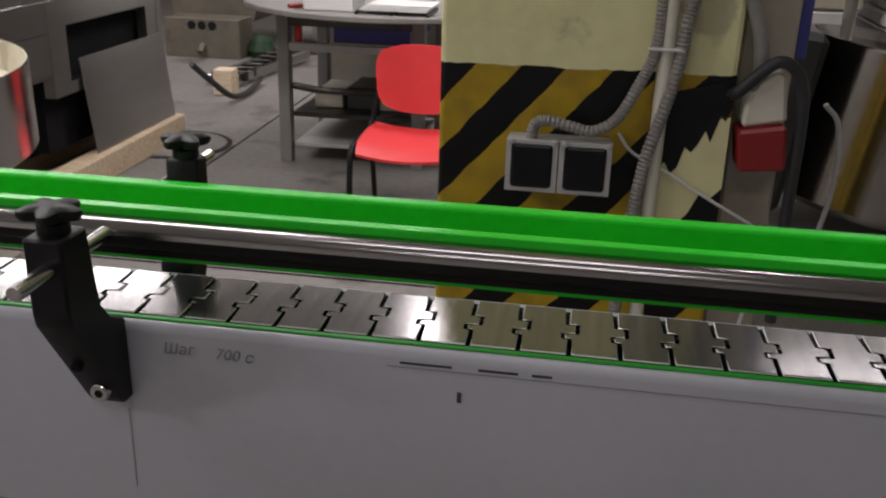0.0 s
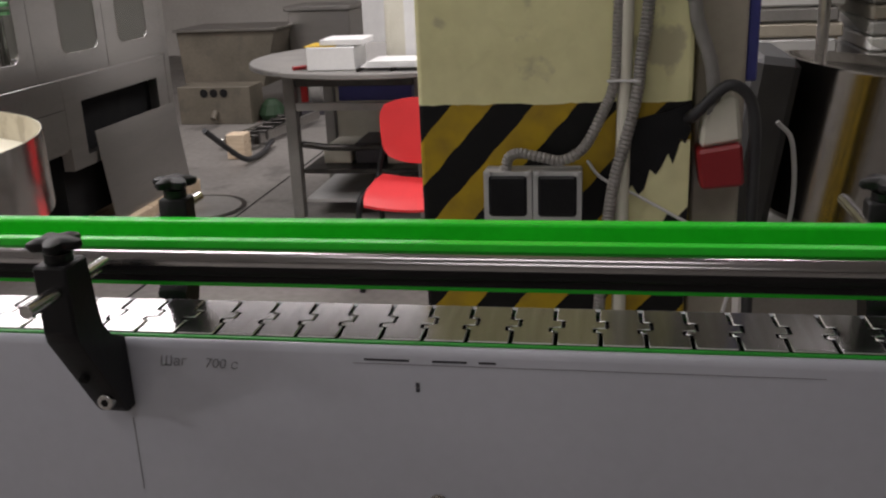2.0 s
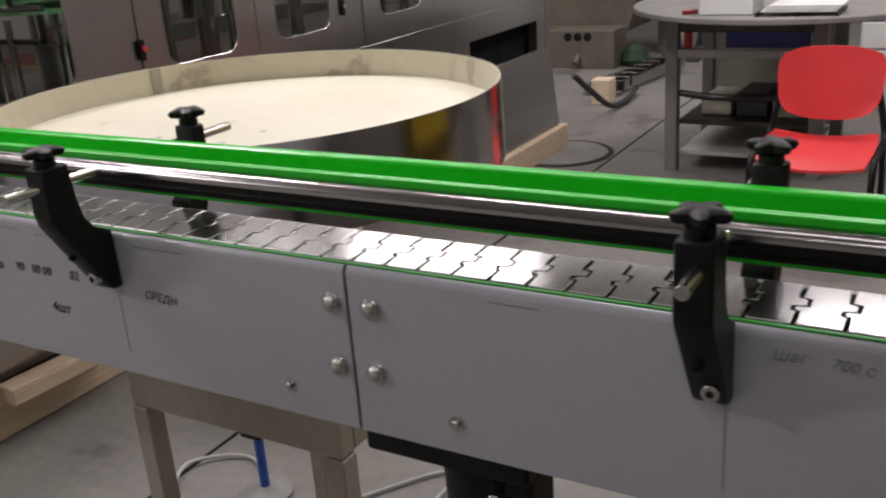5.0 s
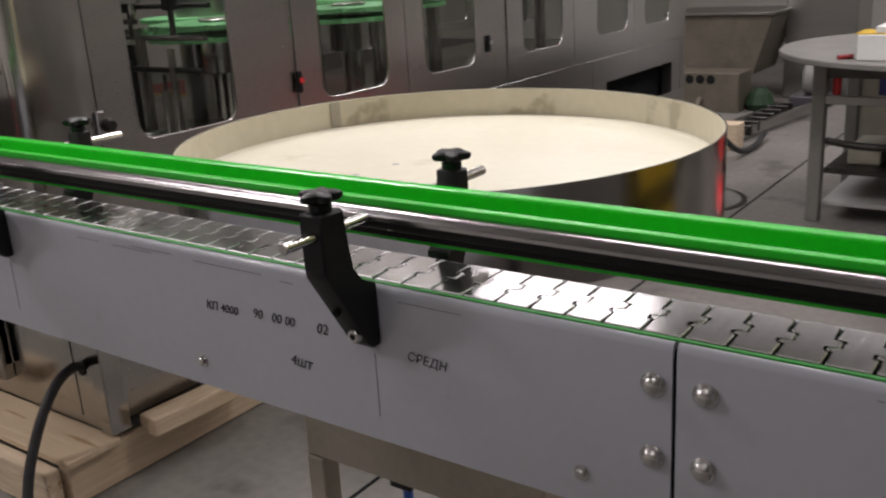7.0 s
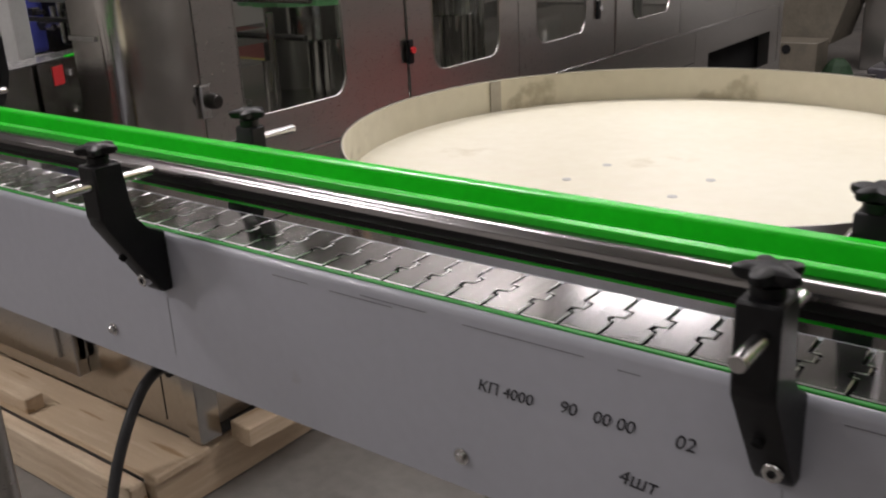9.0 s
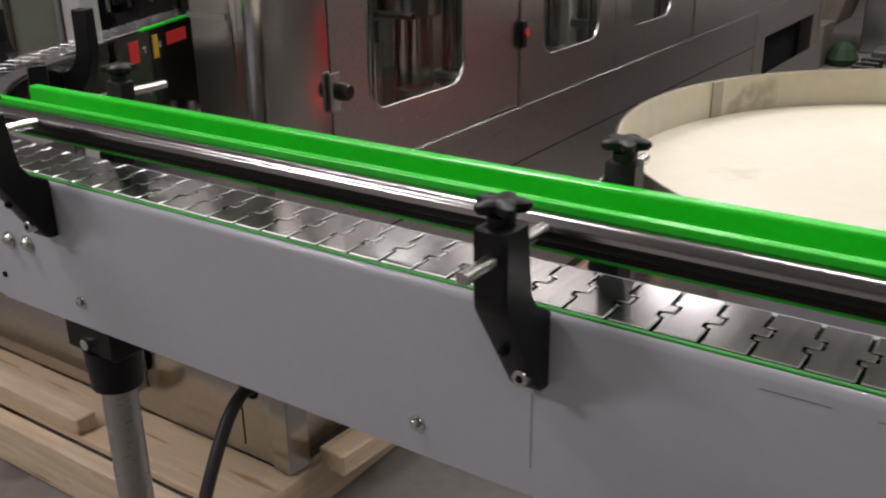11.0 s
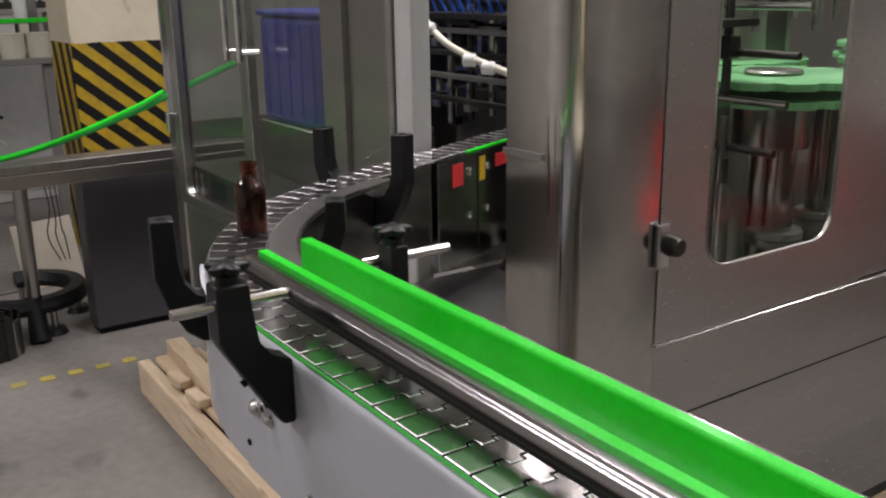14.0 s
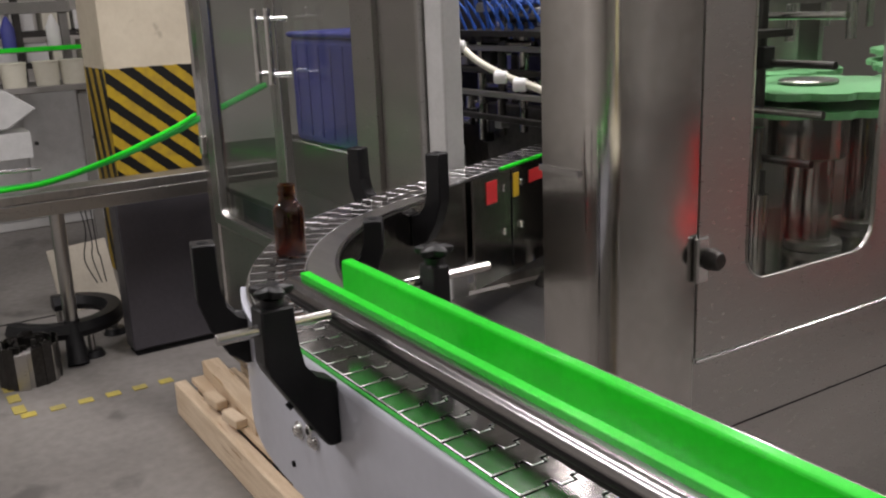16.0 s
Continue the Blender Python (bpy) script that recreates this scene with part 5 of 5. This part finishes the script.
def back_fn(u, v, t):
    w = 0.235 - 0.03 * abs(v) ** 4 - 0.012 * (1 - v)
    return (-0.075 + u * w, 3.79 + 0.055 * (v + 1) * 0.5 - 0.035 * u * u + t, 0.69 + v * (0.155 - 0.03 * abs(u) ** 3) - 0.014 * (v < 0) * (1 - u * u))


part("seat", shell(-1, 1, -1, 1, seat_fn, 0.012), RED, chair, "red moulded seat", True)
part("backrest", shell(-1, 1, -1, 1, back_fn, 0.012), RED, chair, "red moulded backrest", True)
for sx in (-1, 1):
    x = -0.075 + sx * 0.245
    part("leg", T(smooth_path([(x, 3.33, 0.0), (x, 3.34, 0.3), (x, 3.37, 0.42), (x, 3.45, 0.445), (x, 3.65, 0.44), (x, 3.76, 0.46), (x - sx * 0.02, 3.79, 0.56), (x - sx * 0.05, 3.82, 0.7)], 8), 0.014, 10), BLACK, chair, "black tube leg", True)
    part("leg", T(smooth_path([(x, 3.86, 0.0), (x, 3.8, 0.25), (x, 3.72, 0.43)], 8), 0.014, 10), BLACK, chair, "", True)
part("cross_tube", C((-0.32, 3.48, 0.425), (0.17, 3.48, 0.425), 0.011, seg=10), BLACK, chair, "", True)

# ---- things on the floor by the machine ----
plate = solo("steel_plate", B(-0.004, -0.49, 0, 0.004, 0.49, 0.52, 0.002, m=Matrix.Translation((-1.885, 4.44, 0.15)) @ Matrix.Rotation(radians(-6), 4, "Y")), STEEL, "bare steel cover panel leaning against the machine", "steel panel")
prop = solo("wooden_sleeper", B(-1.96, 3.45, 0.0, -1.84, 4.98, 0.149, 0.006), WOOD, "squared pine sleeper under the leaning panel", "beam")
manhole = thing("manhole_cover", (-1.8, 4.77, 0), "round rusty cast iron manhole cover in the floor", "manhole cover")
part("ring", L([(0.3, 0.0), (0.33, 0.0), (0.33, 0.006), (0.3, 0.006)], (-1.8, 4.77, 0), 48, close=True), STEEL_DARK, manhole, "", True)
part("lid", L([(0.0, 0.0), (0.295, 0.0), (0.295, 0.008), (0.24, 0.008), (0.235, 0.011), (0.1, 0.011), (0.095, 0.008), (0.0, 0.008)], (-1.8, 4.77, 0), 48), GREY_PAINT, manhole, "", True)
crate = solo("wooden_block", B(-2.15, 6.2, 0.003, -2.0, 6.35, 0.2, 0.005), WOOD, "short block of pale pine", "block")
hose = solo("floor_hose", T(smooth_path([(-2.05, 5.6, 0.35), (-2.0, 5.8, 0.2), (-1.92, 6.0, 0.05), (-1.9, 6.3, 0.03), (-1.95, 6.7, 0.05)], 8), 0.022, 10), RUBBER, "thick black hose trailing onto the floor", "hose", smooth=True)
grate = thing("dismantled_frame", (-2.1, 7.2, 0), "dismantled steel conveyor frame lying on the floor", "steel frame")
for dx in (0, 0.22):
    part("side_rail", B(-2.25 + dx, 6.5, 0.03, -2.2 + dx, 7.9, 0.1, 0.004, m=Matrix.Translation((-2.1, 7.2, 0)) @ Matrix.Rotation(radians(-8), 4, "Z") @ Matrix.Translation((2.1, -7.2, 0))), STEEL, grate)
for k in range(7):
    part("rung", B(-2.2, 6.6 + 0.19 * k, 0.04, -2.03, 6.65 + 0.19 * k, 0.12, 0.004), STEEL_DARK, grate)
hopper = thing("steel_hopper", (-2.75, 8.0, 0), "grubby steel trough hopper on a stand", "hopper")
part("trough", X([(-3.4, 0.84), (-2.37, 0.84), (-2.54, 0.29), (-3.36, 0.29)], "y", 8.2, 8.9, bev=0.006), GRIME, hopper, "tapered trough")
part("trough_rim", B(-3.42, 8.16, 0.84, -2.35, 8.94, 0.865, 0.003), STEEL, hopper)
part("lower_box", B(-3.25, 7.75, 0.0, -2.52, 8.1, 0.36, 0.006), GRIME, hopper, "beige lower box")
for k in range(3):
    part("dark_mark", C((-2.98 + 0.1 * k, 7.749, 0.3), (-2.98 + 0.1 * k, 7.744, 0.3), 0.04, seg=14), DARK, hopper)
part("spout", C((-2.88, 7.75, 0.12), (-2.88, 7.67, 0.06), 0.03, seg=12), GRIME, hopper)
bin_ = thing("steel_bin", (-2.2, 8.9, 0), "tall covered stainless bin", "bin")
part("bin_body", B(-2.4, 8.7, 0, -1.75, 9.3, 0.98, 0.01), STEEL, bin_)
part("bin_lid", B(-2.43, 8.66, 0.98, -1.72, 9.34, 1.03, 0.01), STEEL_H, bin_)
motor = solo("grey_motor", C((-2.1, 8.4, 0.25), (-1.95, 8.4, 0.25), 0.16, seg=24, bev=0.02), GREY_PAINT, "grey electric motor standing near the hopper", "motor", smooth=True)
part("motor_base", B(-2.2, 8.2, 0.0, -1.85, 8.6, 0.1, 0.01), DARK_BOX, motor)
gb = solo("green_bag", L([(0.0, 0.0), (0.1, 0.0), (0.14, 0.06), (0.1, 0.15), (0.05, 0.2), (0.0, 0.19)], (-2.4, 8.0, 0.001), 11), material("dark_green_sacking", (0.015, 0.05, 0.018), (0.01, 0.03, 0.01), 0.7), "crumpled dark green sack", "sack")
cabt = thing("drawer_cabinet", (0.1, 6.6, 0), "white metal drawer cabinet behind the chair", "cabinet")
part("cabinet_body", B(-0.25, 6.4, 0, 0.3, 7.0, 1.2, 0.005), WHITE_PL, cabt)
for k in range(6):
    part("drawer", B(-0.24, 6.38, 0.05 + 0.19 * k, 0.29, 6.399, 0.225 + 0.19 * k, 0.004), WHITE_PL, cabt)
solo("dark_shelving", B(0.45, 6.3, 0, 1.1, 6.9, 1.5, 0.01), DARK_BOX, "dark steel shelving unit in the back", "shelving")
part("shelf_board", B(0.44, 6.2, 0.45, 1.1, 6.298, 0.48), BEIGE_PAINT, bpy.data.objects["dark_shelving"])

# ---- far side of the hall: second line, pillar, stands ----
STRIPES_2 = striped("hazard_striped_pillar_face", "y", 1.29, 0.17, 0.91 + 1.29 / 0.85, -0.85, PLASTER_2)
STRIPES_3 = striped("hazard_striped_pillar_side", "x", 1.29, 0.17, -6.53 + 1.29 * 0.3, -3.0, PLASTER_2)
pillar = thing("column_2", (-6.75, 1.2, 0), "square plastered column with chevron hazard stripes", "column", kind="structure")
part("shaft", B(-7.03, 0.915, 0, -6.53, 1.43, HZ, 0.006), STRIPES_3, pillar)
part("face", B(-6.528, 0.917, 0, -6.52, 1.428, HZ - 0.004), STRIPES_2, pillar)
line2 = thing("second_conveyor", (-5.05, 0.4, 0), "narrow steel conveyor with a sagging green rail", "conveyor")
part("bed", B(-5.12, -1.6, 0.86, -4.98, 1.3, 0.9, 0.004), STEEL_H, line2, "steel conveyor bed")
for y in (-1.3, -0.3, 1.1):
    part("leg", B(-5.08, y - 0.02, 0.0, -5.02, y + 0.02, 0.86, 0.003), STEEL, line2)
part("bed_side", B(-5.0, -1.6, 0.8, -4.975, 1.3, 0.858, 0.002), STEEL, line2)
part("green_rail", T(smooth_path([(-5.05, -1.0, 0.925), (-5.05, -0.2, 0.918), (-5.05, 0.1, 0.92), (-5.05, 0.3, 0.93), (-5.05, 0.567, 0.992), (-5.05, 0.824, 1.072), (-5.05, 0.945, 1.118), (-5.06, 1.3, 1.25)], 10), 0.015, 8), RAIL_GREEN, line2, "bright green bent guide rail", True)
part("green_rail", T(smooth_path([(-5.0, -1.0, 0.93), (-5.0, -0.2, 0.925), (-5.0, 0.1, 0.925), (-5.0, 0.3, 0.94), (-5.0, 0.567, 1.01), (-5.01, 0.824, 1.1), (-5.03, 0.945, 1.15)], 10), 0.009, 8), GREEN, line2, "", True)
solo("rail_rod", C((-5.1, -0.2, 0.99), (-5.04, 0.27, 0.99), 0.008, seg=10), ROD, "bright rail rod on the second conveyor", "rod", smooth=True)
dark_box = thing("control_box", (-5.3, 1.0, 0), "dark grey sheet steel box under the second conveyor", "box")
part("box_body", B(-5.4, 0.595, 0.03, -5.255, 1.5, 0.8, 0.006), DARK_BOX, dark_box)
part("box_lid", B(-5.405, 0.59, 0.8, -5.25, 1.505, 0.822, 0.004), DARK_BOX, dark_box)
part("plinth", B(-5.39, 0.61, 0.0, -5.27, 1.49, 0.03), DARK, dark_box)
stand = thing("ring_stand", (-5.75, 0.4, 0), "steel stand on a black ring base with feet", "stand")
part("pole", C((-5.42, 0.36, 0.16), (-5.32, 0.35, 0.855), 0.032, seg=16), STEEL, stand, "slanting round steel pole", True)
part("pole_socket", C((-5.33, 0.35, 0.0), (-5.42, 0.36, 0.2), 0.05, 0.036, 16), BLACK, stand, "black plastic pole socket", True)
ring_bm = bmesh.new()
rings(ring_bm, [[(-5.66 + rr * math.cos(a), 0.36 + rr * math.sin(a), z) for rr, z in ((0.21, 0.12), (0.29, 0.12), (0.3, 0.15), (0.28, 0.19), (0.22, 0.19), (0.2, 0.15))] for a in [radians(-70 + 250 * k / 30) for k in range(31)]])
part("ring", ring_bm, BLACK, stand, "black open ring base", True)
for k in range(4):
    a = radians(-60 + 78 * k)
    fx, fy = -5.66 + 0.25 * math.cos(a), 0.36 + 0.25 * math.sin(a)
    foot_ = part("foot", C((fx, fy, 0.0), (fx, fy, 0.03), 0.06, 0.045, 16), BLACK, stand, "", True)
    part("foot_stem", C((fx, fy, 0.03), (fx, fy, 0.13), 0.016, seg=10), STEEL, foot_, "bright threaded stem", True)
for k in range(3):
    part("hanging_wire", T(smooth_path([(-5.25, 0.42 + 0.03 * k, 0.86), (-5.25, 0.45 + 0.02 * k, 0.66 - 0.05 * k), (-5.26, 0.43 + 0.035 * k, 0.52), (-5.25, 0.47 + 0.02 * k, 0.4)], 6), 0.003, 6), RUBBER, stand, "thin dark hanging wire", True)
coil = thing("coiled_chain", (-5.28, 0.14, 0), "coil of dark slat chain standing on the floor", "chain coil")
for k in range(46):
    a, rr = k * 0.41, 0.055 + 0.0019 * k
    link = B(-0.003, -0.026, 0, 0.003, 0.026, 0.17 + 0.012 * (k % 3), 0.001)
    bmesh.ops.transform(link, matrix=Matrix.Translation((-5.28 + rr * math.cos(a), 0.14 + rr * math.sin(a), 0.0)) @ Matrix.Rotation(a + 0.1, 4, "Z"), verts=link.verts[:])
    part("link", link, STEEL_DARK if k % 3 else STEEL, coil)
solo("steel_sheet", B(-0.006, -0.16, 0, 0.006, 0.16, 0.37, 0.002, m=Matrix.Translation((-6.2, 0.61, 0.0)) @ Matrix.Rotation(radians(-14), 4, "Y") @ Matrix.Rotation(radians(4), 4, "X")), BEIGE_PAINT, "beige painted steel sheet leaning by the column", "steel sheet")
green_leg = solo("green_machine", B(-6.2, -0.35, 0, -5.9, 0.02, 0.95, 0.01), material("dark_green_enamel", (0.04, 0.14, 0.07), (0.03, 0.1, 0.05), 0.45), "dark green enamelled machine body", "machine")
lk = thing("locker", (-8.6, 0.9, 0), "pale grey steel lockers in the far aisle", "locker")
part("locker_body", B(-9.0, 0.3, 0, -8.6, 1.6, 1.1, 0.01), GREY_PL, lk)
for k in range(3):
    d_ = part("locker_door", B(-8.598, 0.33 + 0.42 * k, 0.08, -8.585, 0.72 + 0.42 * k, 1.05, 0.003), GREY_PL, lk)
    part("door_knob", C((-8.585, 0.4 + 0.42 * k, 0.66), (-8.57, 0.4 + 0.42 * k, 0.66), 0.015, seg=10), STEEL_DARK, d_)
bench = thing("far_bench", (-7.9, 0.5, 0), "grey work bench with tubs and bottles", "bench")
part("bench_top", B(-8.3, -1.2, 1.1, -7.7, 1.12, 1.14, 0.004), GREY_PAINT, bench)
part("bench_leg", B(-7.8, 1.0, 0, -7.74, 1.06, 1.1), GREY_PAINT, bench)
part("bench_leg", B(-7.8, -1.1, 0, -7.74, -1.04, 1.1), GREY_PAINT, bench)
part("bench_beam", B(-8.3, -1.2, 1.62, -8.2, 1.12, 1.7, 0.004), GREY_PAINT, bench)
part("bench_post", B(-8.28, 1.04, 1.14, -8.22, 1.1, 2.2, 0.004), GREY_PAINT, bench)
part("green_strip", B(-7.86, -1.2, 1.37, -7.82, 1.12, 1.4, 0.003), GREEN, bench, "green plastic strip")
for k, y in enumerate((1.0, 0.83, 0.62, 0.4)):
    solo("white_tub", L([(0.0, 0.0), (0.075, 0.0), (0.085, 0.15), (0.09, 0.155), (0.09, 0.165), (0.0, 0.165)], (-7.8, y, 1.141), 22), IVORY, "ivory plastic tub on the far bench", "tub", "tubs on the far bench", smooth=True)
for k, (y, c) in enumerate(((0.955, WHITE_PL), (0.66, BLUE), (0.48, WHITE_PL), (0.33, BLUE))):
    solo("spray_bottle", L([(0.0, 0.0), (0.045, 0.0), (0.047, 0.13), (0.03, 0.17), (0.012, 0.21), (0.0, 0.22)], (-8.05, y, 1.391), 18), c, "upright plastic bottle on the far shelf", "bottle", "bottles on the far shelf", smooth=True)
solo("bottle_shelf", B(-8.2, -1.2, 1.36, -7.95, 1.1, 1.39, 0.003), GREY_PAINT, "narrow grey shelf above the far bench", "shelf")
hopper2 = solo("feed_hopper", X([(-0.1, 1.19), (0.36, 1.225), (0.5, 1.12), (0.34, 1.02), (-0.1, 1.0)], "x", -6.6, -6.35, bev=0.008), GREY_PL, "pale grey sheet metal feed hopper", "hopper")
part("hopper_leg", B(-6.45, 0.1, 0, -6.4, 0.15, 1.0), GREY_PAINT, hopper2)
part("dark_stand", B(-6.6, -0.05, 0.86, -6.36, 0.45, 0.999), GREY_PL, hopper2)
tape = thing("floor_tape", (-4.85, 0.2, 0), "worn dashes of yellow marking tape on the floor", "floor marking", kind="structure")
for k in range(6):
    y = 0.02 + 0.115 * k
    part("dash", B(-4.89, y, 0.001, -4.84, y + 0.06, 0.004), TAPE, tape)
for k in range(7):
    x = -4.9 - 0.14 * k
    part("dash", B(x - 0.09, 0.0, 0.001, x, 0.05, 0.004), TAPE, tape)
shelving = thing("far_shelving", (-10.2, 0.6, 0), "dark steel shelving crowded with cartons and jars", "shelving")
for y in (-1.2, -0.1, 0.62, 1.02, 1.7):
    part("upright", B(-10.0, y - 0.03, 0, -9.94, y + 0.03, 2.6, 0.004), STEEL_DARK, shelving, "dark steel upright")
for z in (0.7, 1.15, 1.42, 1.78, 2.15):
    part("shelf", B(-10.4, -1.3, z, -9.95, 1.8, z + 0.05, 0.004), STEEL_DARK, shelving, "dark steel shelf")
rng = random.Random(21)
for z in (1.2, 1.47, 1.83):
    y = -1.1
    while y < 1.6:
        w, h = 0.1 + 0.14 * rng.random(), 0.12 + 0.1 * rng.random()
        pick = rng.randrange(5)
        solo("shelf_carton", B(-10.3, y, z + 0.001, -10.02, y + w, z + h, 0.006), (CARTON, WHITE_PL, BLUE, WHITE, IVORY)[pick], ("brown cardboard carton", "white plastic jar box", "blue plastic bin", "white paper carton", "ivory plastic bin")[pick] + " on the dark shelving", "carton", "goods on the far shelving")
        y += w + 0.03 + 0.1 * rng.random()
